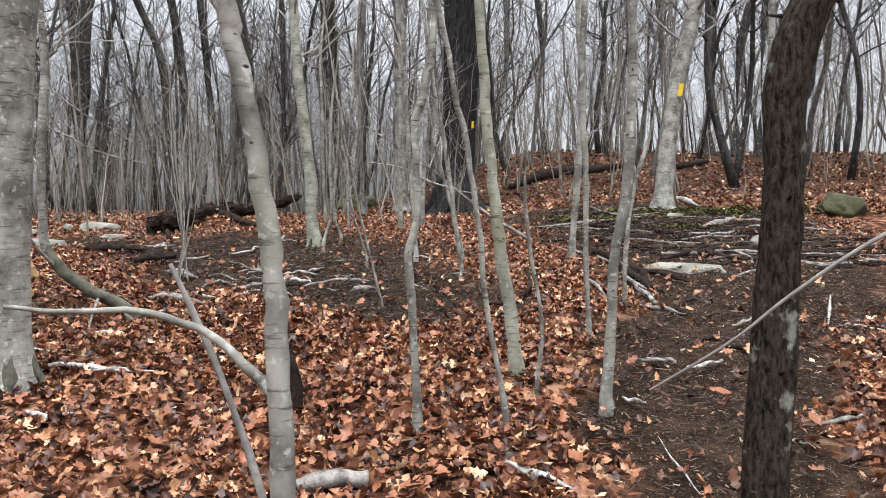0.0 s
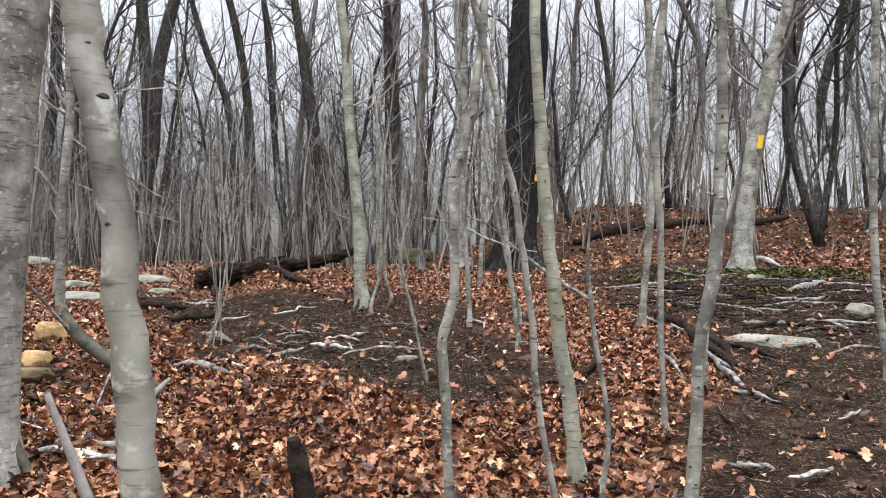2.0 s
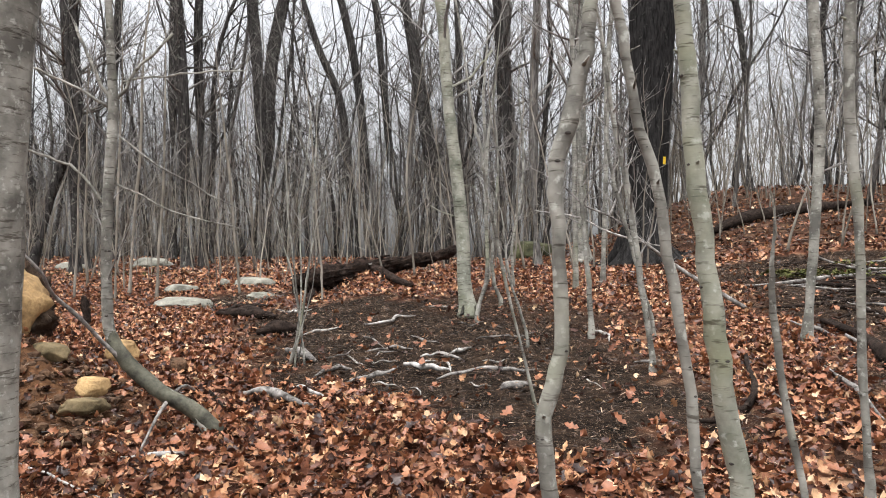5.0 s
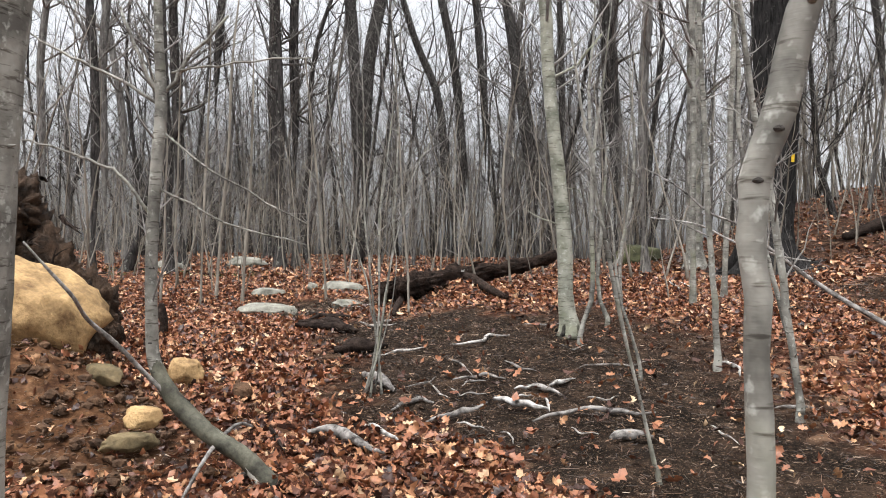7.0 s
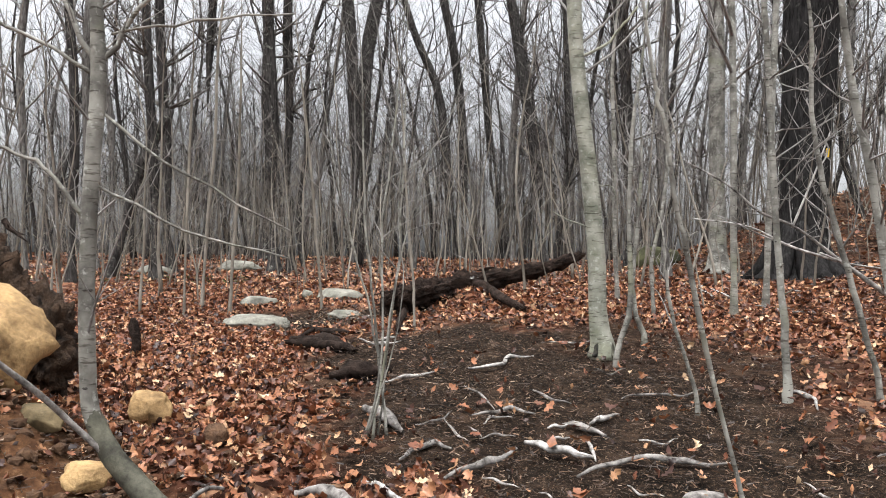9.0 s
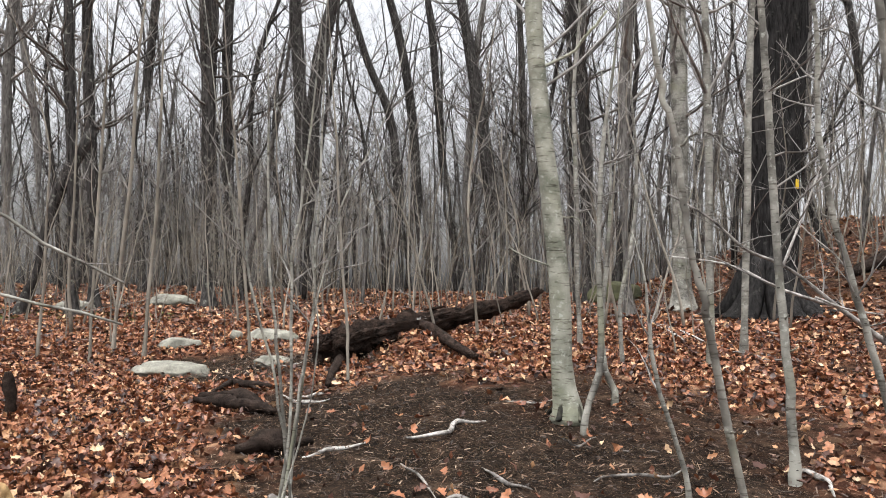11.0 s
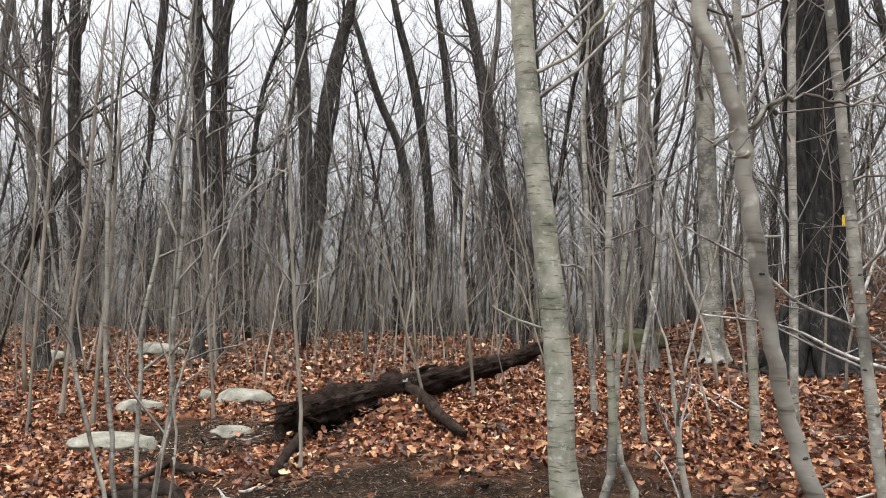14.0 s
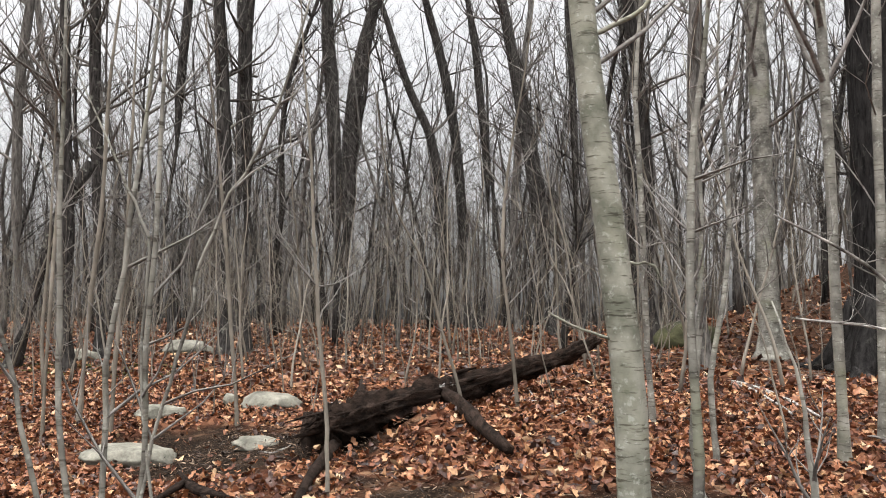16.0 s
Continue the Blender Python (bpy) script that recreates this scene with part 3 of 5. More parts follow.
scatter("forest_debris", "fine twigs strewn over dark trodden soil", CHIPS, field(-6, 7, 3, 15, 120, lambda x, y: 0.25 + 0.75 * bare(x, y)),
        (chip[0] * (1, 0.16, 1), chip[1]), 0.08, LR, 0.01, 0.12, 0.3)

scatter("forest_debris", "dead grey twigs strewn under the far saplings", TWIG, field(-20, 9, 13, 23, 14, lambda x, y: 0.4 + 0.6 * sstep(14, 18, y)),
        (chip[0] * (1, 0.16, 1), chip[1]), 0.30, LR, 0.006, 0.06, 0.12)

# ---- standing trees ----
tree('beech_tree', 'beech_big', BEECH, [(-2.55, 4.92, 0.22, 0.166), (-2.57, 4.92, 0.88, 0.132), (-2.55, 4.92, 1.51, 0.136), (-2.54, 4.92, 2.15, 0.140), (-2.50, 4.92, 2.79, 0.143)])
tree('beech_sapling', 'sapling', BEECH, [(-0.19, 1.98, -0.16, 0.038), (-0.17, 1.98, 0.61, 0.033), (-0.19, 1.98, 0.85, 0.031), (-0.20, 1.98, 1.11, 0.029), (-0.23, 1.98, 1.30, 0.027), (-0.26, 1.98, 1.49, 0.027), (-0.29, 1.98, 1.63, 0.028), (-0.31, 1.98, 1.71, 0.030)], limbs=[[(-0.19, 1.98, 0.83, 0.015), (-0.27, 1.98, 0.91, 0.012), (-0.34, 1.98, 0.97, 0.010), (-0.47, 1.97, 1.02, 0.008), (-0.68, 1.97, 1.02, 0.006), (-0.80, 1.97, 1.03, 0.005)]])
tree('bare_tree', 'dark', FLAKYB, [(1.22, 2.75, -0.06, 0.085), (1.19, 2.75, 0.36, 0.074), (1.21, 2.75, 0.87, 0.068), (1.22, 2.75, 1.14, 0.064), (1.23, 2.75, 1.40, 0.064), (1.24, 2.75, 1.71, 0.066), (1.28, 2.75, 1.86, 0.067), (1.31, 2.75, 1.93, 0.066)])
tree('beech_sapling', 'sapling', BEECH, [(0.00, 4.32, 0.14, 0.031), (-0.05, 4.31, 0.86, 0.027), (-0.06, 4.30, 1.08, 0.027), (-0.02, 4.31, 1.26, 0.024), (-0.03, 4.31, 1.60, 0.024), (-0.03, 4.31, 1.77, 0.027), (0.01, 4.32, 1.92, 0.028), (0.05, 4.33, 2.12, 0.025), (0.06, 4.34, 2.21, 0.023)])
tree('beech_sapling', 'sapling', BEECH, [(0.47, 4.45, 0.15, 0.021), (0.34, 4.42, 0.87, 0.018), (0.32, 4.41, 1.14, 0.018), (0.27, 4.40, 1.45, 0.018), (0.23, 4.39, 1.71, 0.018), (0.17, 4.37, 1.91, 0.018), (0.14, 4.36, 2.12, 0.018), (0.12, 4.35, 2.21, 0.018)])
tree('beech_tree', 'greenish', GREENB, [(0.57, 5.25, 0.26, 0.059), (0.54, 5.24, 0.65, 0.052), (0.49, 5.23, 0.90, 0.048), (0.44, 5.21, 1.23, 0.046), (0.40, 5.20, 1.60, 0.042), (0.36, 5.19, 1.95, 0.040), (0.34, 5.19, 2.27, 0.038), (0.32, 5.18, 2.48, 0.038)])
tree('beech_sapling', 'sapling', BEECH, [(1.05, 4.70, 0.18, 0.042), (1.07, 4.70, 0.59, 0.036), (1.10, 4.70, 1.14, 0.035), (1.15, 4.70, 1.39, 0.039), (1.17, 4.70, 1.87, 0.032), (1.18, 4.70, 2.19, 0.029), (1.17, 4.70, 2.51, 0.029)])
tree('beech_sapling', 'sapling', BEECH, [(1.68, 7.24, 0.51, 0.023), (1.69, 7.24, 0.99, 0.025), (1.77, 7.25, 1.65, 0.025), (1.88, 7.25, 2.01, 0.020)], top=0.3)
tree('beech_tree', 'blaze', BEECH, [(4.17, 15.56, 1.65, 0.241), (4.21, 15.57, 2.43, 0.189), (4.38, 15.58, 3.81, 0.168), (4.71, 15.62, 5.40, 0.158), (5.02, 15.65, 6.47, 0.148)])
tree('beech_sapling', 'sapling', BEECH, [(1.56, 9.79, 0.82, 0.064), (1.63, 9.80, 1.85, 0.055), (1.68, 9.80, 2.83, 0.055), (1.63, 9.80, 3.80, 0.055), (1.59, 9.80, 4.45, 0.055)])
tree('beech_sapling', 'sapling', BEECH, [(1.21, 6.28, 0.38, 0.027), (1.18, 6.28, 1.02, 0.025), (1.17, 6.28, 1.64, 0.027), (1.13, 6.27, 2.23, 0.031), (1.14, 6.27, 2.82, 0.033), (1.17, 6.28, 3.22, 0.033)])
tree('beech_sapling', 'sapling', BEECH, [(3.32, 7.89, 0.59, 0.044), (3.24, 7.88, 1.17, 0.039), (3.19, 7.87, 2.01, 0.039), (3.20, 7.87, 3.00, 0.035), (3.21, 7.88, 3.75, 0.035)])
tree('beech_sapling', 'sapling', BEECH, [(0.67, 4.90, 0.21, 0.017), (0.70, 4.90, 0.55, 0.015), (0.63, 4.90, 1.06, 0.014), (0.59, 4.90, 1.43, 0.012)], top=0.25)
tree('beech_sapling', 'sapling', BEECH, [(0.22, 8.57, 0.67, 0.031), (0.13, 8.55, 1.37, 0.031), (0.02, 8.52, 2.13, 0.027), (-0.09, 8.49, 2.72, 0.023)], top=1.5)
tree('beech_tree', 'bigbeech', GREENB, [(-1.73, 10.42, 0.99, 0.100), (-1.76, 10.41, 1.19, 0.086), (-1.78, 10.40, 1.71, 0.075), (-1.85, 10.38, 2.46, 0.070), (-1.92, 10.35, 3.03, 0.067), (-1.98, 10.33, 3.77, 0.065), (-1.99, 10.33, 4.00, 0.064)], limbs=[[(-1.97, 10.31, 3.43, 0.014), (-1.78, 10.40, 3.52, 0.012), (-1.63, 10.46, 3.68, 0.011), (-1.49, 10.52, 3.88, 0.009)], [(-1.86, 10.36, 2.03, 0.007), (-2.01, 10.30, 2.08, 0.006), (-2.12, 10.25, 2.15, 0.004)], [(-1.82, 10.38, 2.37, 0.007), (-1.68, 10.44, 2.36, 0.006), (-1.64, 10.46, 2.27, 0.004)]])
tree('oak_tree', 'giant', GIANTB, [(0.03, 17.69, 1.44, 0.490), (0.08, 17.71, 2.05, 0.415), (0.13, 17.73, 3.14, 0.398), (0.17, 17.74, 4.42, 0.401), (0.20, 17.75, 5.71, 0.408), (0.23, 17.76, 6.59, 0.418)])
tree('beech_tree', 'beech', BEECH, [(-1.22, 18.63, 1.87, 0.214), (-1.25, 18.62, 2.50, 0.159), (-1.27, 18.61, 4.20, 0.141), (-1.30, 18.60, 6.11, 0.138), (-1.32, 18.59, 7.09, 0.134)])
tree('beech_tree', 'beech', BEECH, [(-0.77, 12.64, 1.20, 0.042), (-0.79, 12.64, 2.14, 0.036), (-0.80, 12.63, 3.34, 0.036), (-0.83, 12.62, 4.54, 0.033)])
tree('beech_sapling', 'forked', BEECH, [(-0.50, 7.30, 0.52, 0.015), (-0.79, 7.20, 1.76, 0.013), (-0.80, 7.19, 1.83, 0.012), (-0.82, 7.19, 1.90, 0.012), (-0.84, 7.18, 1.98, 0.011), (-0.85, 7.18, 2.06, 0.012), (-0.86, 7.17, 2.14, 0.011), (-0.87, 7.17, 2.24, 0.012), (-0.89, 7.16, 2.32, 0.011), (-0.91, 7.16, 2.40, 0.011), (-0.92, 7.15, 2.47, 0.010)], limbs=[[(-0.86, 7.15, 2.24, 0.004), (-0.83, 7.16, 2.26, 0.003), (-0.81, 7.17, 2.28, 0.002), (-0.76, 7.19, 2.27, 0.002), (-0.72, 7.21, 2.27, 0.001)], [(-0.86, 7.14, 2.21, 0.003), (-0.88, 7.14, 2.22, 0.002), (-0.91, 7.13, 2.23, 0.001)]])
tree('beech_sapling', 'sapling', BEECH, [(-0.34, 9.68, 0.82, 0.036), (-0.37, 9.66, 1.34, 0.031), (-0.43, 9.64, 2.07, 0.027), (-0.47, 9.63, 2.80, 0.024), (-0.51, 9.61, 3.54, 0.022)])
tree('beech_sapling', 'sapling', BEECH, [(-0.47, 13.36, 1.29, 0.041), (-0.44, 13.37, 2.17, 0.038), (-0.42, 13.38, 3.28, 0.036), (-0.39, 13.39, 4.41, 0.034), (-0.36, 13.40, 4.99, 0.031)])
tree('beech_sapling', 'sapling', BEECH, [(0.23, 9.87, 0.84, 0.025), (0.14, 9.83, 1.25, 0.023), (0.02, 9.78, 1.70, 0.023), (-0.13, 9.72, 2.27, 0.021), (-0.21, 9.69, 2.76, 0.019), (-0.22, 9.68, 3.33, 0.015)], top=1)
tree('beech_sapling', 'sapling', BEECH, [(-0.89, 9.27, 0.77, 0.017), (-0.96, 9.24, 1.09, 0.015), (-1.05, 9.20, 1.39, 0.015), (-1.09, 9.18, 1.68, 0.011)], top=0.5)
tree('beech_sapling', 'sapling', BEECH, [(-1.58, 10.18, 0.94, 0.022), (-1.49, 10.22, 1.31, 0.023), (-1.49, 10.22, 2.03, 0.018), (-1.48, 10.22, 2.71, 0.016)], top=1.5)
tree('beech_sapling', 'sapling', BEECH, [(-1.46, 10.91, 1.04, 0.025), (-1.53, 10.88, 1.27, 0.022), (-1.52, 10.88, 2.06, 0.017)], top=1.5)
tree('beech_sapling', 'sapling', BEECH, [(-1.55, 12.25, 1.20, 0.022), (-1.57, 12.24, 1.74, 0.020), (-1.48, 12.28, 2.23, 0.017), (-1.43, 12.29, 2.99, 0.015)], top=1.5)
tree('beech_sapling', 'sapling', BEECH, [(-2.11, 13.38, 1.34, 0.029), (-2.15, 13.37, 2.04, 0.027), (-2.17, 13.36, 3.05, 0.024), (-2.20, 13.35, 3.96, 0.021)], top=2)
tree('beech_sapling', 'curved', BEECH, [(-2.40, 6.55, 0.42, 0.044), (-2.58, 6.53, 0.56, 0.044), (-2.81, 6.50, 0.68, 0.044), (-2.98, 6.50, 0.79, 0.042), (-3.12, 6.49, 0.93, 0.040), (-3.185, 6.48, 1.06, 0.037), (-3.195, 6.47, 1.25, 0.036), (-3.20, 6.46, 1.68, 0.033), (-3.19, 6.46, 2.04, 0.033), (-3.17, 6.47, 2.50, 0.034), (-3.19, 6.46, 2.87, 0.026), (-3.20, 6.46, 3.05, 0.023)], limbs=[[(-3.19, 6.47, 2.50, 0.014), (-3.36, 6.39, 2.62, 0.012), (-3.60, 6.29, 2.73, 0.011), (-3.80, 6.21, 2.85, 0.008), (-3.97, 6.14, 2.94, 0.006)], [(-3.18, 6.47, 2.54, 0.018), (-3.29, 6.42, 2.77, 0.015), (-3.40, 6.38, 3.05, 0.012)], [(-3.17, 6.47, 2.54, 0.018), (-3.06, 6.52, 2.72, 0.015), (-2.83, 6.61, 3.01, 0.011)], [(-3.21, 6.46, 1.87, 0.014), (-3.38, 6.38, 2.10, 0.012), (-3.53, 6.32, 2.17, 0.011), (-3.75, 6.23, 2.25, 0.009), (-3.95, 6.15, 2.30, 0.006)], [(-3.12, 6.49, 2.68, 0.009), (-2.78, 6.63, 2.74, 0.008), (-2.39, 6.79, 2.78, 0.005)], [(-3.18, 6.47, 2.36, 0.009), (-2.82, 6.62, 2.08, 0.008), (-2.39, 6.79, 1.84, 0.005)], [(-3.20, 6.46, 2.04, 0.009), (-2.82, 6.62, 1.84, 0.008), (-2.39, 6.79, 1.72, 0.005)]])
tree('beech_sapling', 'sapling', BRUSH, [(-3.69, 10.94, 1.04, 0.022), (-3.70, 10.94, 1.44, 0.021), (-3.77, 10.92, 2.08, 0.019), (-3.81, 10.90, 2.77, 0.017)], top=2)
tree('beech_sapling', 'sapling', BRUSH, [(-3.30, 13.49, 1.34, 0.031), (-3.37, 13.47, 2.03, 0.028), (-3.43, 13.45, 2.65, 0.026), (-3.39, 13.46, 3.42, 0.021)], top=2)
tree('beech_sapling', 'sapling', BRUSH, [(-7.27, 12.66, 0.95, 0.045), (-7.24, 12.67, 1.77, 0.038), (-7.19, 12.69, 2.71, 0.032), (-7.18, 12.69, 3.72, 0.026)], top=2)
tree('beech_sapling', 'sapling', BRUSH, [(-7.91, 12.84, 1.00, 0.050), (-7.84, 12.87, 2.33, 0.040), (-7.77, 12.90, 3.39, 0.033), (-7.76, 12.90, 4.61, 0.030)], top=3)
tree('beech_sapling', 'sapling', BRUSH, [(-7.69, 12.23, 0.92, 0.031), (-7.68, 12.24, 2.14, 0.028), (-7.65, 12.25, 3.67, 0.025)], top=2)
tree('beech_sapling', 'sapling', BRUSH, [(-6.10, 13.16, 1.03, 0.035), (-6.19, 13.12, 2.02, 0.032), (-6.26, 13.09, 2.80, 0.029), (-6.36, 13.05, 3.74, 0.022)], top=2)
tree('bare_tree', 'dark', DARKB, [(-11.39, 15.68, 1.26, 0.187), (-11.47, 15.65, 3.42, 0.138), (-11.62, 15.59, 5.63, 0.116), (-11.68, 15.57, 6.74, 0.105)])
tree('bare_tree', 'broken', DARKB, [(-12.42, 15.46, 1.25, 0.178), (-11.83, 15.70, 3.55, 0.156), (-11.32, 15.91, 4.62, 0.123)], top=0)
tree('bare_tree', 'dark', DARKB, [(-10.63, 18.53, 1.39, 0.254), (-10.72, 18.49, 4.37, 0.197), (-10.80, 18.46, 6.28, 0.172), (-10.90, 18.42, 7.57, 0.160)])
tree('bare_tree', 'dark', DARKB, [(-13.36, 27.57, 1.69, 0.392), (-13.36, 27.58, 5.86, 0.334), (-13.26, 27.62, 8.82, 0.315), (-12.96, 27.74, 10.81, 0.296)])
tree('bare_tree', 'dark', DARKB, [(-11.19, 30.26, 1.74, 0.271), (-11.28, 30.22, 5.12, 0.240), (-11.67, 30.06, 8.25, 0.209), (-12.36, 29.78, 9.92, 0.188), (-12.82, 29.58, 11.38, 0.168)])
tree('bare_tree', 'dark', DARKB, [(-10.69, 31.31, 1.75, 0.278), (-10.94, 31.21, 5.22, 0.236), (-11.19, 31.11, 8.45, 0.236), (-11.77, 30.86, 11.67, 0.215)])
tree('bare_tree', 'dark', DARKB, [(-10.53, 31.75, 1.76, 0.195), (-10.29, 31.85, 7.45, 0.196), (-10.53, 31.75, 10.07, 0.196), (-10.70, 31.68, 11.81, 0.174)])
tree('bare_tree', 'dark', DARKB, [(-3.17, 21.16, 2.07, 0.198), (-3.24, 21.13, 4.43, 0.168), (-3.34, 21.09, 6.30, 0.174), (-3.47, 21.03, 7.55, 0.175)])
tree('bare_tree', 'dark', DARKB, [(-7.50, 30.06, 1.83, 0.256), (-7.67, 29.99, 4.98, 0.217), (-8.13, 29.80, 7.94, 0.227), (-8.66, 29.58, 10.90, 0.217)])
tree('bare_tree', 'dark', DARKB, [(-10.56, 19.09, 1.41, 0.170), (-10.66, 19.05, 5.10, 0.144), (-10.73, 19.02, 7.74, 0.145)])
tree('bare_tree', 'dark', DARKB, [(-6.61, 30.29, 2.24, 0.176), (-6.76, 30.23, 6.94, 0.157), (-6.90, 30.17, 10.89, 0.138)])
tree('bare_tree', 'dark', DARKB, [(-12.45, 14.64, 1.21, 0.137), (-12.44, 14.64, 3.33, 0.127), (-12.51, 14.61, 5.46, 0.117), (-12.61, 14.57, 6.52, 0.106)])
tree('bare_tree', 'greymid', MIDB, [(-2.02, 17.78, 1.71, 0.147), (-2.12, 17.74, 3.87, 0.128), (-2.11, 17.75, 5.35, 0.118), (-2.07, 17.76, 6.34, 0.118)])
tree('bare_tree', 'greymid', MIDB, [(-16.64, 17.08, 1.33, 0.134), (-16.78, 17.03, 4.42, 0.121), (-16.89, 16.98, 6.44, 0.121), (-16.79, 17.02, 7.80, 0.108)])
tree('bare_tree', 'greymid', MIDB, [(-8.49, 29.78, 2.21, 0.178), (-8.62, 29.73, 4.98, 0.168), (-8.47, 29.79, 7.96, 0.159), (-8.24, 29.88, 10.95, 0.149)])
tree('bare_tree', 'dark', DARKB, [(8.55, 26.56, 3.87, 0.310), (8.52, 26.55, 6.59, 0.256), (8.55, 26.56, 10.28, 0.239)])
tree('bare_tree', 'greymid', MIDB, [(6.07, 27.23, 4.59, 0.208), (5.98, 27.22, 7.68, 0.171), (5.83, 27.20, 9.40, 0.171), (5.34, 27.16, 10.54, 0.152)])
tree('bare_tree', 'dark', DARKB, [(3.14, 27.71, 4.86, 0.175), (3.00, 27.70, 7.80, 0.147), (2.56, 27.65, 10.75, 0.137)])
tree('bare_tree', 'dark', DARKB, [(9.29, 26.30, 4.51, 0.252), (9.45, 26.32, 7.45, 0.226), (10.15, 26.38, 10.20, 0.199)])
tree('bare_tree', 'dark', DARKB, [(9.97, 26.05, 4.61, 0.214), (10.13, 26.07, 8.28, 0.188), (10.38, 26.09, 10.09, 0.179)])
tree('bare_tree', 'greymid', MIDB, [(1.89, 27.81, 4.87, 0.138), (1.75, 27.80, 7.83, 0.128), (1.84, 27.81, 10.81, 0.119)])
tree('bare_tree', 'greymid', MIDB, [(7.20, 26.95, 4.23, 0.149), (6.98, 26.93, 7.60, 0.140), (6.76, 26.91, 10.43, 0.141)])
tree('bare_tree', 'dark', DARKB, [(-12.10, 24.88, 1.79, 0.276), (-12.13, 24.87, 5.30, 0.250), (-12.39, 24.85, 8.84, 0.250), (-12.50, 24.84, 9.96, 0.251)])
tree('bare_tree', 'dark', DARKB, [(-6.56, 26.99, 2.34, 0.196), (-7.13, 26.94, 5.67, 0.216), (-7.59, 26.90, 8.63, 0.217), (-7.93, 26.86, 10.61, 0.197)])
tree('bare_tree', 'greymid', MIDB, [(-3.29, 22.68, 2.20, 0.178), (-3.43, 22.67, 4.97, 0.163), (-3.64, 22.65, 7.42, 0.179), (-3.60, 22.65, 9.07, 0.163)])
tree('bare_tree', 'dark', DARKB, [(-12.64, 17.52, 1.35, 0.194), (-12.80, 17.46, 4.07, 0.165), (-13.00, 17.37, 6.90, 0.146), (-13.08, 17.33, 8.65, 0.125)])
tree('bare_tree', 'greymid', MIDB, [(-15.57, 18.14, 1.37, 0.181), (-15.80, 18.04, 4.29, 0.147), (-15.87, 18.01, 7.45, 0.138), (-15.75, 18.07, 9.41, 0.114)])
tree('bare_tree', 'dark', DARKB, [(-15.78, 25.32, 1.63, 0.254), (-15.79, 25.32, 6.98, 0.243), (-15.88, 25.28, 12.41, 0.214)])
tree('bare_tree', 'greymid', MIDB, [(-18.36, 21.44, 1.50, 0.181), (-18.51, 21.37, 5.62, 0.154), (-19.04, 21.14, 8.79, 0.125), (-19.39, 20.99, 11.23, 0.111)])
tree('bare_tree', 'dark', DARKB, [(-17.68, 24.79, 1.61, 0.206), (-17.72, 24.77, 8.82, 0.177), (-17.53, 24.85, 12.51, 0.162)])
clump([(-2.71, 8.27, 0.92, 0.013), (-2.73, 8.26, 1.30, 0.011), (-2.78, 8.24, 1.65, 0.010), (-2.82, 8.22, 2.11, 0.009)],
      [(-2.69, 8.27, 0.92, 0.011), (-2.65, 8.29, 1.37, 0.010), (-2.61, 8.31, 1.76, 0.009), (-2.59, 8.31, 2.29, 0.008)],
      [(-2.71, 8.26, 0.92, 0.010), (-2.76, 8.24, 1.37, 0.009), (-2.89, 8.19, 1.86, 0.008), (-2.96, 8.16, 2.18, 0.006)],
      [(-2.70, 8.27, 0.92, 0.011), (-2.71, 8.27, 1.37, 0.010), (-2.73, 8.26, 1.86, 0.009), (-2.67, 8.28, 2.36, 0.008)],
      [(-2.75, 8.25, 0.65, 0.007), (-2.63, 8.30, 1.55, 0.006), (-2.58, 8.32, 1.90, 0.006), (-2.54, 8.34, 2.11, 0.006), (-2.51, 8.35, 2.28, 0.005), (-2.42, 8.39, 2.47, 0.005), (-2.34, 8.43, 2.71, 0.004)],
      [(-2.75, 8.25, 0.65, 0.006), (-2.59, 8.32, 1.55, 0.005), (-2.63, 8.30, 2.04, 0.005), (-2.64, 8.30, 2.27, 0.005), (-2.69, 8.28, 2.44, 0.004), (-2.75, 8.25, 2.55, 0.003)])

# ---- fallen wood ----
stick('fallen_branch', 'd', [(-3.00, 8.62, 0.036), (-2.78, 8.50, 0.046), (-2.54, 8.27, 0.022)])
stick('fallen_branch', 'k', [(-4.78, 10.41, 0.050), (-4.45, 10.43, 0.055), (-3.88, 10.04, 0.036)])
stick('fallen_branch', 'k', [(-3.62, 9.21, 0.05), (-3.45, 9.36, 0.07), (-3.2, 9.44, 0.045)])
stick('fallen_branch', 'k', [(-5.32, 11.48, 0.028), (-4.60, 10.93, 0.032), (-4.25, 10.83, 0.020)])
stick('fallen_branch', 'p', [(-0.34, 9.79, 0.018), (-0.21, 9.74, 0.016), (-0.17, 9.51, 0.010)])
stick('fallen_branch', 'd', [(0.07, 8.72, 0.010), (0.20, 8.80, 0.013), (0.36, 8.76, 0.008)])
stick('fallen_branch', 'p', [(-1.66, 16.24, 0.025), (-1.20, 15.00, 0.026), (-0.81, 13.82, 0.017)])
stick('exposed_root', 'k', [(1.85, 10.62, 0.050), (2.02, 9.80, 0.062), (2.02, 9.06, 0.055), (2.12, 8.30, 0.040), (2.02, 7.62, 0.022)])
stick('exposed_root', 'k', [(2.08, 10.30, 0.045), (2.10, 9.55, 0.040), (2.22, 8.90, 0.048), (2.14, 8.22, 0.030), (2.24, 7.75, 0.015)])
stick('exposed_root', 'd', [(1.90, 9.90, 0.026), (2.10, 9.30, 0.034), (1.98, 8.60, 0.030), (2.08, 8.00, 0.018)])
stick('exposed_root', 'k', [(2.15, 9.15, 0.034), (2.45, 8.85, 0.030), (2.62, 8.40, 0.016)])
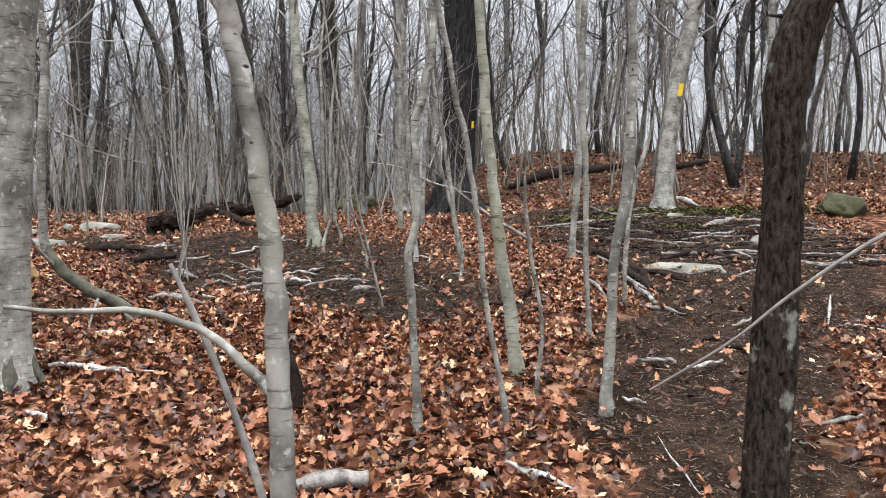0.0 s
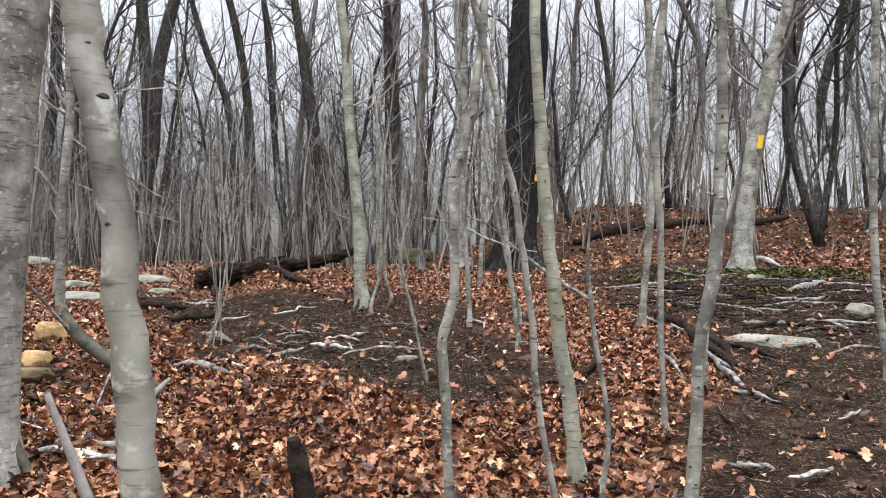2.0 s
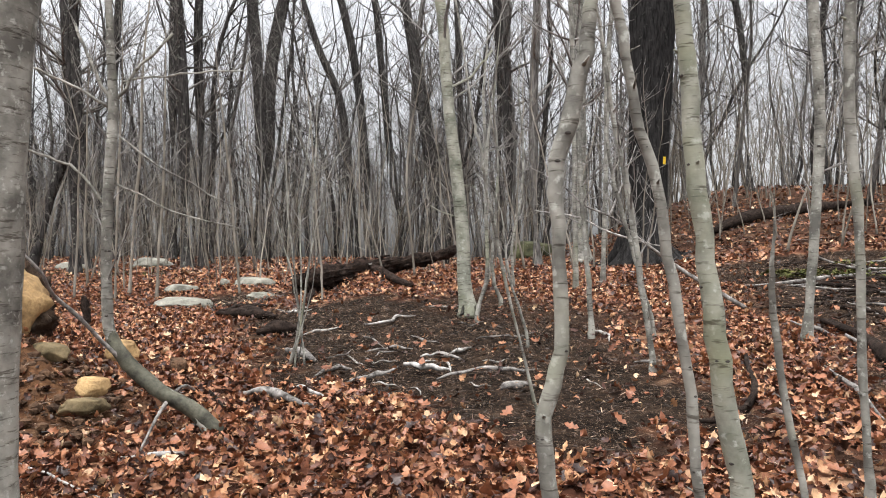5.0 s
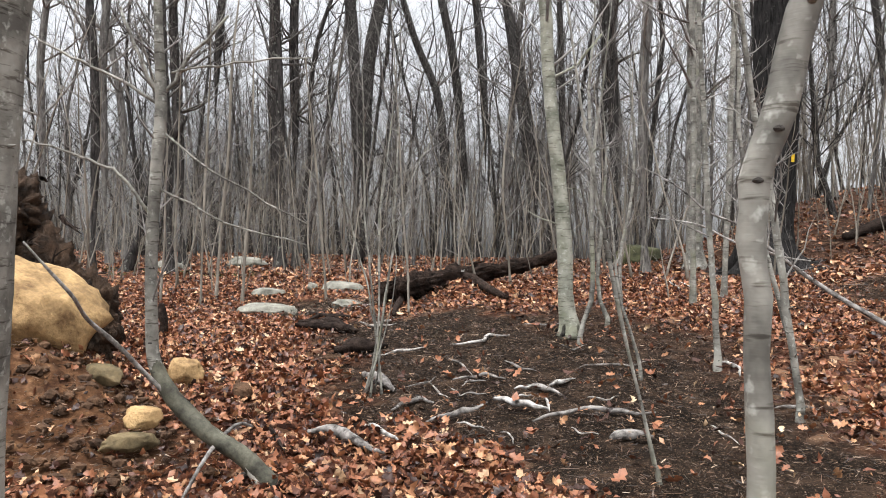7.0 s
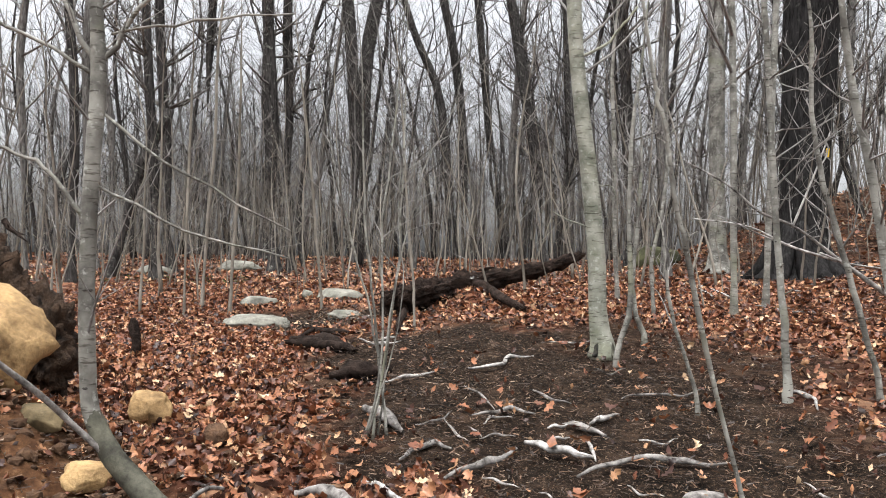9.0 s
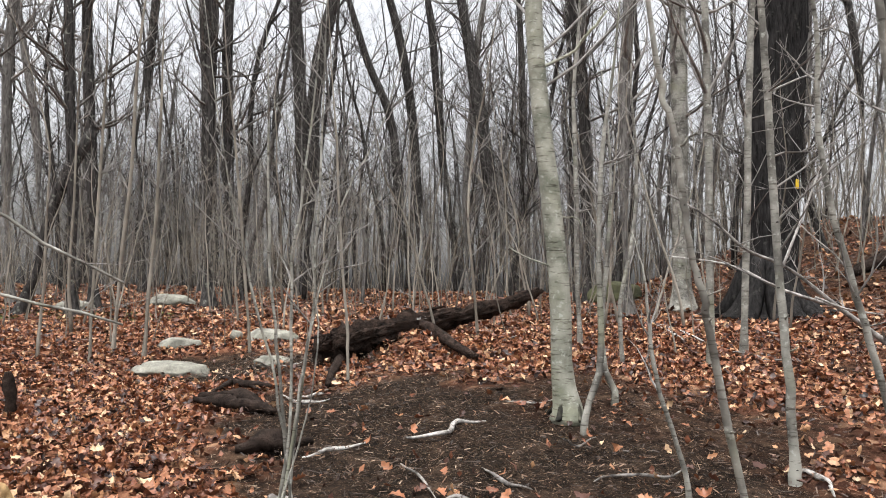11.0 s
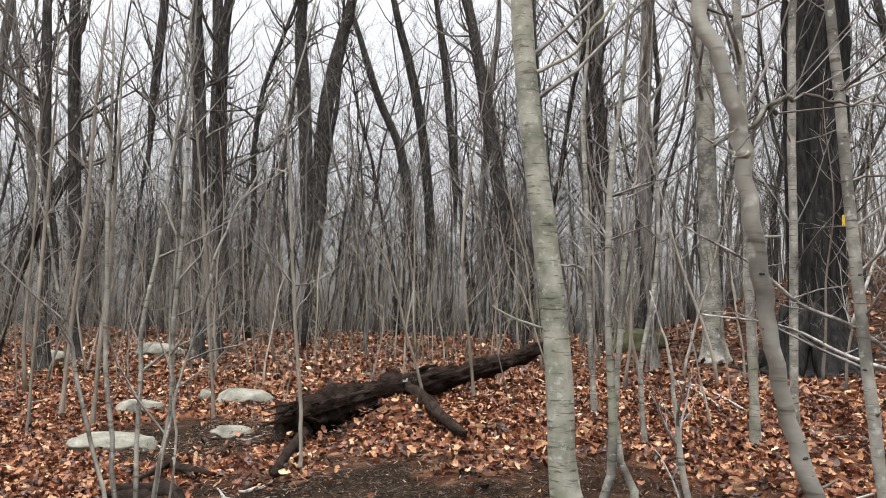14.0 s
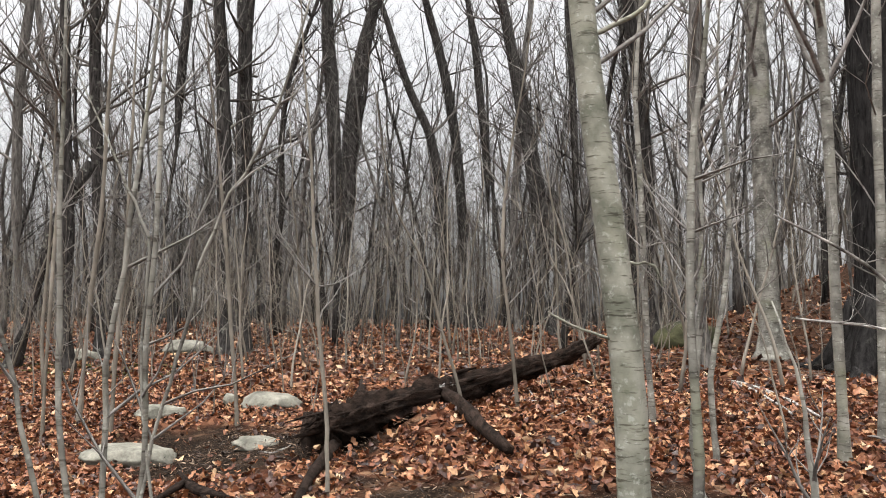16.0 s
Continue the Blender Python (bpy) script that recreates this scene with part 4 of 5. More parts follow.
stick('fallen_branch', 'd', [(2.01, 8.43, 0.024), (1.98, 7.67, 0.030), (2.02, 7.32, 0.019)])
stick('fallen_branch', 'k', [(2.70, 10.53, 0.025), (3.37, 10.33, 0.036), (3.81, 9.85, 0.020)])
stick('fallen_branch', 'd', [(1.37, 13.11, 0.020), (2.43, 13.72, 0.029), (3.60, 14.46, 0.022)])
stick('fallen_branch', 'k', [(1.37, 11.46, 0.014), (2.38, 12.04, 0.025), (3.43, 12.45, 0.019)])
stick('fallen_branch', 'd', [(4.19, 13.10, 0.055), (4.59, 13.54, 0.060), (5.09, 14.17, 0.046)])
stick('fallen_branch', 'p', [(4.65, 16.61, 0.056), (4.83, 16.23, 0.054), (4.91, 15.71, 0.033)])
stick('fallen_branch', 'k', [(3.51, 10.56, 0.019), (3.78, 10.40, 0.024), (3.97, 10.24, 0.015)])
stick('fallen_branch', 'd', [(1.81, 7.20, 0.018), (2.02, 7.15, 0.022), (2.15, 6.96, 0.014)])
stick('fallen_branch', 'd', [(1.50, 5.64, 0.014), (1.65, 5.62, 0.015), (1.70, 5.60, 0.011)])
stick('fallen_branch', 'p', [(1.74, 5.48, 0.007), (1.89, 5.56, 0.010), (2.03, 5.66, 0.008)])
stick('fallen_branch', 'p', [(2.43, 6.60, 0.011), (2.56, 6.72, 0.015), (2.67, 6.85, 0.009)])
stick('fallen_branch', 'd', [(2.76, 15.73, 0.024), (3.14, 14.52, 0.026), (3.87, 14.78, 0.022)])
stick('fallen_branch', 'd', [(1.55, 10.57, 0.016), (1.71, 10.26, 0.021), (1.82, 9.94, 0.015)])
stick('fallen_branch', 'k', [(2.07, 14.44, 0.018), (2.81, 14.81, 0.027), (3.38, 13.95, 0.017)])
stick('fallen_branch', 'd', [(3.47, 11.79, 0.017), (4.11, 12.14, 0.022), (4.41, 11.92, 0.014)])
stick('fallen_branch', 'd', [(3.18, 8.78, 0.013), (3.63, 9.12, 0.018), (3.92, 9.01, 0.013)])
stick('fallen_branch', 'd', [(1.49, 8.82, 0.013), (1.57, 8.19, 0.019), (1.58, 7.47, 0.011)])
stick('fallen_branch', 'p', [(-2.50, 5.03, 0.014), (-2.44, 5.26, 0.020), (-2.16, 5.21, 0.016), (-1.71, 5.14, 0.009)])
stick('fallen_branch', 'p', [(-3.22, 5.80, 0.009), (-2.90, 5.68, 0.008), (-2.25, 5.43, 0.005)])
stick('fallen_branch', 'k', [(0.47, 7.25, 0.021), (0.62, 7.35, 0.025), (0.97, 9.05, 0.027)])
stick('fallen_branch', 'k', [(0.79, 5.16, 0.011), (0.69, 5.11, 0.016), (0.62, 5.09, 0.011)])
stick('fallen_branch', 'k', [(5.75, 21.51, 0.093), (7.48, 23.34, 0.115)])
stick('fallen_branch', 'k', [(-6.43, 16.24, 0.032), (-5.11, 13.80, 0.071), (-3.80, 10.77, 0.047)])
stick('fallen_log', 'k', [(1.39, 19.31, 0.121), (1.97, 19.87, 0.161), (3.04, 20.70, 0.142), (4.16, 21.46, 0.133), (5.03, 22.27, 0.110)])
stick('fallen_branch', 'p', [(0.43, 3.87, 0.018), (0.54, 3.78, 0.017), (0.72, 3.62, 0.013)])
stick('fallen_branch', 'p', [(1.24, 4.28, 0.004), (1.25, 3.92, 0.005), (1.27, 3.66, 0.004)])
stick('fallen_branch', 'p', [(1.17, 4.85, 0.009), (1.23, 4.81, 0.013), (1.30, 4.79, 0.010)])
stick('fallen_branch', 'd', [(2.15, 4.46, 0.011), (2.32, 4.50, 0.014), (2.43, 4.56, 0.013)])
stick('fallen_branch', 'p', [(3.24, 6.69, 0.010), (3.49, 7.20, 0.016), (3.78, 7.80, 0.012)])
stick('fallen_branch', 'd', [(1.91, 4.28, 0.010), (1.93, 4.24, 0.012), (1.98, 4.22, 0.008)])
stick('fallen_branch', 'p', [(3.40, 6.70, 0.013), (3.48, 6.57, 0.014), (3.56, 6.41, 0.010)])
stick('fallen_branch', 'p', [(-2.17, 4.44, 0.017), (-2.03, 4.35, 0.019), (-1.90, 4.42, 0.008)])
stick('fallen_branch', 'p', [(-1.63, 16.03, 0.017), (-1.28, 14.85, 0.021), (-1.06, 14.01, 0.014)])
stick('fallen_branch', 'd', [(-0.57, 13.39, 0.012), (-0.42, 13.30, 0.015), (-0.18, 13.26, 0.010)])
stick('fallen_branch', 'k', [(-4.86, 10.68, 0.021), (-4.99, 11.16, 0.029), (-4.43, 10.77, 0.019)])
stick('fallen_branch', 'k', [(-4.76, 10.31, 0.045), (-4.42, 10.24, 0.062), (-4.25, 10.17, 0.045), (-4.05, 10.13, 0.055), (-3.86, 10.07, 0.03)])
stick('fallen_branch', 'p', [(-3.90, 10.51, 0.012), (-3.78, 10.54, 0.014), (-3.74, 10.68, 0.010)])
stick('fallen_branch', 'p', [(-2.22, 10.52, 0.005), (-2.02, 10.55, 0.007), (-1.84, 10.72, 0.005)])
stick('fallen_branch', 'd', [(-0.42, 13.38, 0.012), (-0.24, 13.02, 0.014), (0.05, 13.14, 0.009)])
stick('fallen_branch', 'p', [(-5.11, 12.17, 0.008), (-4.91, 12.15, 0.010), (-4.94, 12.37, 0.008)])
stick('fallen_branch', 'p', [(-3.15, 9.23, 0.010), (-3.04, 9.37, 0.014), (-2.86, 9.52, 0.008)])
stick('fallen_branch', 'p', [(-2.64, 9.67, 0.012), (-2.41, 9.80, 0.017), (-2.40, 10.00, 0.017), (-2.22, 10.06, 0.009)])
stick('fallen_branch', 'd', [(-2.52, 9.28, 0.007), (-2.31, 9.09, 0.008), (-2.14, 8.85, 0.004)])
stick('fallen_branch', 'd', [(-2.27, 8.72, 0.010), (-2.13, 8.80, 0.014), (-2.04, 8.91, 0.014), (-1.86, 8.84, 0.008)])
stick('fallen_branch', 'p', [(-2.13, 8.60, 0.006), (-2.11, 8.73, 0.008), (-1.99, 8.75, 0.004)])
stick('fallen_branch', 'p', [(-2.41, 8.62, 0.006), (-2.24, 8.39, 0.008), (-2.12, 8.28, 0.004)])
stick('fallen_branch', 'p', [(-2.19, 8.52, 0.007), (-2.06, 8.37, 0.005)])
stick('fallen_branch', 'd', [(-2.38, 7.90, 0.013), (-2.35, 8.08, 0.018), (-2.28, 8.18, 0.018), (-2.16, 8.12, 0.010)])
stick('fallen_branch', 'd', [(-2.02, 7.68, 0.015), (-1.96, 7.90, 0.020), (-1.87, 8.02, 0.021), (-1.80, 8.23, 0.012)])
stick('fallen_branch', 'p', [(-1.86, 7.81, 0.006), (-1.75, 7.78, 0.008), (-1.64, 7.74, 0.004)])
stick('fallen_branch', 'p', [(-1.79, 8.36, 0.019), (-1.63, 8.30, 0.025), (-1.49, 8.27, 0.025), (-1.36, 8.23, 0.013)])
stick('fallen_branch', 'd', [(-1.65, 8.72, 0.017), (-1.55, 8.71, 0.023), (-1.36, 8.59, 0.012)])
stick('fallen_branch', 'p', [(-1.73, 8.64, 0.010), (-1.66, 8.68, 0.013), (-1.60, 8.72, 0.007)])
stick('fallen_branch', 'p', [(-1.50, 8.78, 0.013), (-1.44, 8.89, 0.018), (-1.35, 9.01, 0.010)])
stick('fallen_branch', 'p', [(-1.66, 8.46, 0.007), (-1.60, 8.49, 0.009), (-1.54, 8.50, 0.005)])
stick('fallen_branch', 'p', [(-1.47, 8.52, 0.008), (-1.40, 8.38, 0.011), (-1.34, 8.20, 0.006)])
stick('fallen_branch', 'd', [(-1.39, 7.97, 0.012), (-1.24, 8.20, 0.017), (-1.00, 8.34, 0.018), (-0.84, 8.32, 0.017), (-0.66, 8.37, 0.010)])
stick('fallen_branch', 'd', [(-1.41, 9.30, 0.006), (-1.30, 9.46, 0.009), (-1.03, 9.52, 0.009), (-0.90, 9.71, 0.005)])
stick('fallen_branch', 'd', [(-0.85, 7.78, 0.026), (-0.76, 7.88, 0.035), (-0.62, 7.89, 0.019)])
stick('fallen_branch', 'p', [(-1.13, 7.95, 0.005), (-1.06, 7.86, 0.006), (-0.94, 7.87, 0.004)])
stick('fallen_branch', 'd', [(-2.65, 7.26, 0.026), (-2.52, 7.31, 0.035), (-2.30, 7.21, 0.033), (-2.02, 7.07, 0.017)])
stick('fallen_branch', 'p', [(-2.42, 7.54, 0.017), (-2.25, 7.45, 0.022), (-2.05, 7.32, 0.012)])
stick('fallen_branch', 'p', [(-4.11, 10.59, 0.011), (-3.72, 10.32, 0.014), (-3.58, 10.41, 0.008)])
stick('fallen_branch', 'k', [(-3.07, 7.32, 0.013), (-2.85, 7.17, 0.016), (-2.57, 6.90, 0.008)])
stick('fallen_branch', 'p', [(-3.43, 7.23, 0.009), (-3.27, 7.22, 0.012), (-3.10, 7.18, 0.006)])
stick('fallen_branch', 'd', [(-2.54, 8.46, 0.006), (-2.43, 8.56, 0.008), (-2.41, 8.76, 0.004)])
stick('fallen_branch', 'd', [(-2.07, 8.35, 0.006), (-1.97, 8.44, 0.007), (-1.87, 8.43, 0.004)])
stick('fallen_branch', 'p', [(-1.17, 8.61, 0.006), (-1.03, 8.58, 0.007), (-0.96, 8.70, 0.004)])
stick('fallen_branch', 'd', [(-1.70, 9.98, 0.007), (-1.58, 9.84, 0.009), (-1.48, 10.04, 0.005)])
stick('fallen_branch', 'p', [(-1.53, 7.73, 0.005), (-1.45, 7.68, 0.006), (-1.39, 7.54, 0.004)])
stick('fallen_branch', 'd', [(-1.65, 7.57, 0.005), (-1.57, 7.38, 0.006), (-1.51, 7.26, 0.004)])
stick('fallen_branch', 'd', [(-2.04, 9.35, 0.008), (-1.87, 9.19, 0.011), (-1.69, 9.12, 0.006)])
stick('fallen_branch', 'p', [(-0.31, 8.25, 0.005), (-0.23, 8.11, 0.007), (-0.13, 7.96, 0.004)])
stick('fallen_branch', 'p', [(-2.71, 6.00, 0.011), (-2.44, 6.09, 0.015), (-2.26, 6.20, 0.008)])
stick('fallen_branch', 'p', [(-2.18, 5.18, 0.010), (-1.96, 5.19, 0.014), (-1.71, 5.14, 0.007)])
stick('fallen_branch', 'p', [(-2.64, 6.40, 0.010), (-2.60, 6.56, 0.013), (-2.52, 6.69, 0.008)])
stick('fallen_branch', 'k', [(2.68, 9.89, 0.030), (3.25, 10.40, 0.043), (3.64, 10.61, 0.044), (3.94, 10.58, 0.044), (4.57, 11.07, 0.026)])
stick('fallen_branch', 'd', [(3.57, 10.59, 0.016), (3.85, 10.35, 0.022), (3.75, 9.68, 0.011)])
stick('fallen_branch', 'k', [(2.23, 7.44, 0.016), (2.37, 7.56, 0.022), (2.49, 7.65, 0.012)])
stick('fallen_branch', 'k', [(1.95, 7.22, 0.019), (2.11, 7.12, 0.025), (2.18, 6.88, 0.013)])
stick('fallen_branch', 'd', [(1.41, 5.65, 0.010), (1.55, 5.61, 0.014), (1.70, 5.63, 0.008)])
stick('fallen_branch', 'k', [(1.99, 6.21, 0.010), (2.11, 6.18, 0.014), (2.23, 6.16, 0.008)])
stick('fallen_branch', 'p', [(1.73, 5.46, 0.009), (1.90, 5.55, 0.012), (2.03, 5.64, 0.007)])
stick('fallen_branch', 'k', [(2.12, 5.97, 0.013), (2.21, 5.95, 0.017), (2.31, 5.92, 0.009)])
stick('fallen_branch', 'k', [(1.65, 6.75, 0.013), (1.65, 6.44, 0.016), (1.67, 6.28, 0.009)])
stick('fallen_branch', 'p', [(0.68, 5.34, 0.006), (0.78, 5.47, 0.008), (0.83, 5.39, 0.004)])

# ---- the big fallen log ----
def fallen_log():
    rng = np.random.default_rng(5)
    x0, y0 = -4.5, 12.0
    z0 = gz(x0, y0)
    root = new("fallen_log")
    root.location = (x0, y0, z0)
    tagged(root, "large black rotting log lying across the leaf litter", "log")

    b = Buf()
    tube(b, spline([(x - x0, y - y0, z - z0, r) for x, y, z, r in ((-4.45, 12.1, 1.23, 0.125), (-4.38, 12.3, 1.27, 0.15), (-4.25, 12.6, 1.33, 0.14), (-3.99, 13.23, 1.42, 0.125), (-3.82, 14.0, 1.50, 0.095),
                    (-3.67, 14.64, 1.57, 0.085), (-3.39, 15.5, 1.70, 0.07), (-3.2, 16.3, 1.86, 0.055))], 12), 34, 0.27, rng, True, 0.19)
    for k in range(9):
        a = rng.uniform(0, 6.28)
        q = np.array([0.05, 0.12, 0.14]) + np.array([math.cos(a) * 0.13, 0, math.sin(a) * 0.13])
        tube(b, [(*q, 0.035), (*(q + (rng.normal(0, 0.03), -0.06, rng.normal(0, 0.03))), 0.02), (*(q + (rng.normal(0, 0.06), -0.12, rng.normal(0, 0.05))), 0.004)], 5, 0.2, rng)
    part("log", b.mesh("log", LOGW), root)
    for k in range(44):
        b = Buf()
        t = rng.uniform(0, 1)
        q = np.array([-4.5 + 0.62 * t, 12.0 + 1.6 * t, 1.30 + 0.22 * t]) - (x0, y0, z0) + rng.normal(0, 0.05, 3)
        d = np.array([0.33, 0.9, 0.12]) * rng.uniform(0.1, 0.32)
        tube(b, [(*(q - d), 0.005), (*q, rng.uniform(0.010, 0.035)), (*(q + d), 0.006)], 5, 0.3, rng)
        part("splinter", b.mesh("splinter", LOGW), root)
    c = Buf()
    tube(c, spline([(x - x0, y - y0, z - z0, r) for x, y, z, r in ((-3.92, 13.28, 1.44, 0.07), (-3.65, 12.95, 1.41, 0.06), (-3.37, 12.59, 1.33, 0.052), (-2.85, 11.9, 1.23, 0.035))], 6), 14, 0.16, rng, True, 0.12)
    part("limb", c.mesh("limb", LOGW), root)
    for x, y, s in ((-4.0, 13.3, 0.07), (-3.92, 13.45, 0.05), (-4.1, 13.15, 0.05)):
        f = Buf()
        a = np.linspace(0, math.pi * 2, 12, endpoint=False)
        v = [(x - x0 + s * math.cos(t), y - y0 + s * math.sin(t) * 0.7, 1.53 - z0 + 0.01 * math.sin(3 * t)) for t in a]
        f.add(v + [(p, q, r - 0.025) for p, q, r in v], [tuple(range(12)), tuple(range(23, 11, -1))] + [(i, (i + 1) % 12, 12 + (i + 1) % 12, 12 + i) for i in range(12)])
        part("bracket_fungus", f.mesh("bracket_fungus", PALEW), root, "pale bracket fungus")


fallen_log()

# ---- stones ----
boulder = rock("boulder", "ochre boulder resting on dug earth", OCHRE, -5.02, 7.12, (1.22, 0.95, 0.78), 20, 0.12, 3, base=1.0)
boulder.matrix_world = pose(-5.02, 7.12, 1.24, 4, 16, 12)
rock("flat_stone", "flat grey-green fieldstone in the leaves", STONE, -6.28, 11.95, (0.82, 0.36, 0.24), 18, 0.35, 5)
rock("flat_stone", "pale flat fieldstone by the fallen log", STONE, -6.3, 14.0, (0.80, 0.50, 0.26), -8, 0.3, 6)
rock("flat_stone", "flat grey-green fieldstone half buried in leaves", STONE, -7.3, 13.4, (0.55, 0.34, 0.20), 25, 0.3, 7)
rock("flat_stone", "small grey fieldstone at the edge of bare soil", STONE, -5.3, 12.4, (0.46, 0.26, 0.14), 12, 0.35, 8)
rock("flat_stone", "pale angular stone among fallen leaves", STONE, -6.9, 14.05, (0.19, 0.16, 0.19), 40, 0.2, 9)
rock("flat_stone", "broad grey boulder far off among saplings", STONE, -11.9, 19.0, (0.98, 0.6, 0.38), 10, 0.25, 10)
rock("flat_stone", "low grey rock far off under the trees", STONE, -12.6, 17.0, (0.72, 0.45, 0.32), 30, 0.25, 11)
rock("flat_stone", "flat grey slab bedded in the trail", STONE, 2.85, 9.35, (0.95, 0.42, 0.20), -6, 0.62, 12)
rock("flat_stone", "pale stone on the rooty trail", STONE, 4.5, 11.3, (0.45, 0.27, 0.23), 15, 0.3, 13)
rock("flat_stone", "small pale stone beside the leaning beech", STONE, 4.1, 14.4, (0.32, 0.18, 0.13), 0, 0.3, 14)
rock("yellow_stone", "rounded ochre stone in the leaves", OCHRE, -4.2, 7.9, (0.30, 0.25, 0.27), 0, 0.2, 15)
rock("yellow_stone", "small ochre stone on dug earth", OCHRE, -3.66, 6.9, (0.26, 0.18, 0.17), 20, 0.2, 16)
rock("yellow_stone", "tilted olive-brown stone slab among the leaves", OLIVE, -3.50, 6.64, (0.36, 0.13, 0.13), 60, 0.25, 17)
rock("yellow_stone", "wedge of brown stone below the boulder", OLIVE, -4.22, 7.1, (0.42, 0.2, 0.16), -15, 0.25, 23)
rock("brown_stone", "brown lump of earth in deep leaves", MOUNDM, -3.5, 7.7, (0.17, 0.16, 0.2), 0, 0.25, 18)
rock("mossy_boulder", "low mossy olive boulder among the saplings", MOSSROCK, -2.5, 20.3, (1.05, 0.7, 0.62), 0, 0.25, 19)
rock("mossy_boulder", "green moss-covered rock on the hillside", MOSSROCK, 7.4, 14.9, (0.9, 0.7, 0.6), 0, 0.25, 20)


def mossy(x, y):
    m = np.zeros_like(x)
    for cx, cy, rx, ry in ((4.7, 14.9, 1.5, 0.5), (2.7, 14.1, 0.8, 0.35), (6.8, 15.3, 1.4, 0.5), (3.9, 13.2, 0.5, 0.2), (-12.0, 15.8, 2.6, 0.8)):
        m = np.maximum(m, sstep(1.2, 0.5, np.hypot((x - cx) / rx, (y - cy) / ry) + 0.25 * waves(x, y, 2.0)))
    return m


scatter("moss", "yellow-green moss creeping over the trail edge", MOSS, np.concatenate([field(1.5, 9, 12.5, 16.2, 520, mossy), field(-16, -8.5, 14.6, 17, 120, mossy)]), leaf_shape(False), 0.085, LR, 0.006, 0.2)
CR = np.random.default_rng(12)
crumbs = Buf()
BALL = bmesh.new()
bmesh.ops.create_icosphere(BALL, subdivisions=1, radius=1)
BV, BF = np.array([v.co[:] for v in BALL.verts]), [tuple(v.index for v in f.verts) for f in BALL.faces]
for _ in range(1300):
    cx, cy = CR.normal(-4.5, 0.7), CR.normal(6.75, 0.6)
    cs = 0.007 + 0.045 * CR.uniform() ** 4
    crumbs.add(BV * (1 + CR.uniform(-0.3, 0.3, BV.shape)) * cs * (1, 1, 0.7) + (cx, cy, gz(cx, cy) + cs * 0.3), BF)
tagged(new("earth_clods", crumbs.mesh("earth_clods", MOUNDM, False)), "loose crumbs of rust-brown dug earth", "soil", kind="stuff")


def exposed_root(x, y, heading, length, radius, wood):
    """A root worn bare by the trail, half sunk in the soil."""
    rng = np.random.default_rng(next(SEEDS))
    pts, a = [], heading
    n = 6
    for i in range(n + 1):
        pts.append((x, y, radius * (1 - 0.7 * i / n)))
        a += rng.normal(0, 0.28)
        x, y = x + math.cos(a) * length / n, y + math.sin(a) * length / n
    ob = stick("exposed_root", wood, pts)
    return tagged(ob, "dark tree root worn bare on the trail", "root", "roots across the trail")


RR = np.random.default_rng(64)
for k in range(95):
    exposed_root(RR.uniform(1.9, 5.2), RR.uniform(9.4, 15.2), RR.normal(0.1, 0.35), RR.uniform(0.8, 2.4), RR.uniform(0.014, 0.042), "kkkdk"[k % 5])


def root_plate():
    """The upturned root plate of a fallen tree."""
    rng = np.random.default_rng(9)
    x0, y0 = -5.85, 7.8
    z0 = gz(x0, y0)
    root = new("root_plate")
    root.location = (x0, y0, z0)
    tagged(root, "upturned root plate with soil and torn dark roots", "roots")
    for k, (cx, cy, cz, rx, ry, rz) in enumerate(((-0.3, 0, 0.85, 0.5, 0.34, 0.78), (0.12, 0.1, 0.62, 0.34, 0.3, 0.5), (0.42, 0.25, 0.38, 0.3, 0.28, 0.42), (-0.15, -0.1, 1.35, 0.3, 0.25, 0.3))):
        bm = bmesh.new()
        bmesh.ops.create_icosphere(bm, subdivisions=5, radius=1)
        for v in bm.verts:
            q = v.co + Vector((k * 3.7, k, 0))
            n = noise.noise(q * 1.7) * 0.30 + noise.noise(q * 4.5) * 0.24 + noise.noise(q * 10) * 0.16 + noise.noise(q * 22) * 0.09
            v.co = Vector((v.co.x * rx, v.co.y * ry, v.co.z * rz)) * (1 + 1.2 * n) + Vector((cx, cy, cz))
        for f in bm.faces:
            f.smooth = True
        me = bpy.data.meshes.new("soil")
        bm.to_mesh(me)
        bm.free()
        me.materials.append(TORN)
        part("soil", me, root)
    for _ in range(22):
        a, h = rng.uniform(0, 6.28), rng.uniform(0.3, 1.75)
        d = np.array([math.cos(a), math.sin(a) * 0.6, rng.normal(0.1, 0.5)])
        b = Buf()
        branch(b, np.array([0, 0, h]) + d * 0.35, d, rng.uniform(0.2, 0.45), rng.uniform(0.015, 0.035), rng, 1, 6, 0.0)
        part("root", b.mesh("root", BLACKW), root)


root_plate()


def stub(name, label, mat, rows, x0, y0):
    z0 = gz(x0, y0) - 0.05
    b = Buf()
    rng = np.random.default_rng(next(SEEDS))
    ln = spline([(x - x0, y - y0, z - z0, r) for x, y, z, r in rows], 6)
    tube(b, ln, 10, 0.16, rng)
    root = new(name, b.mesh(name, mat))
    root.location = (x0, y0, z0)
    return tagged(root, label, "branch")


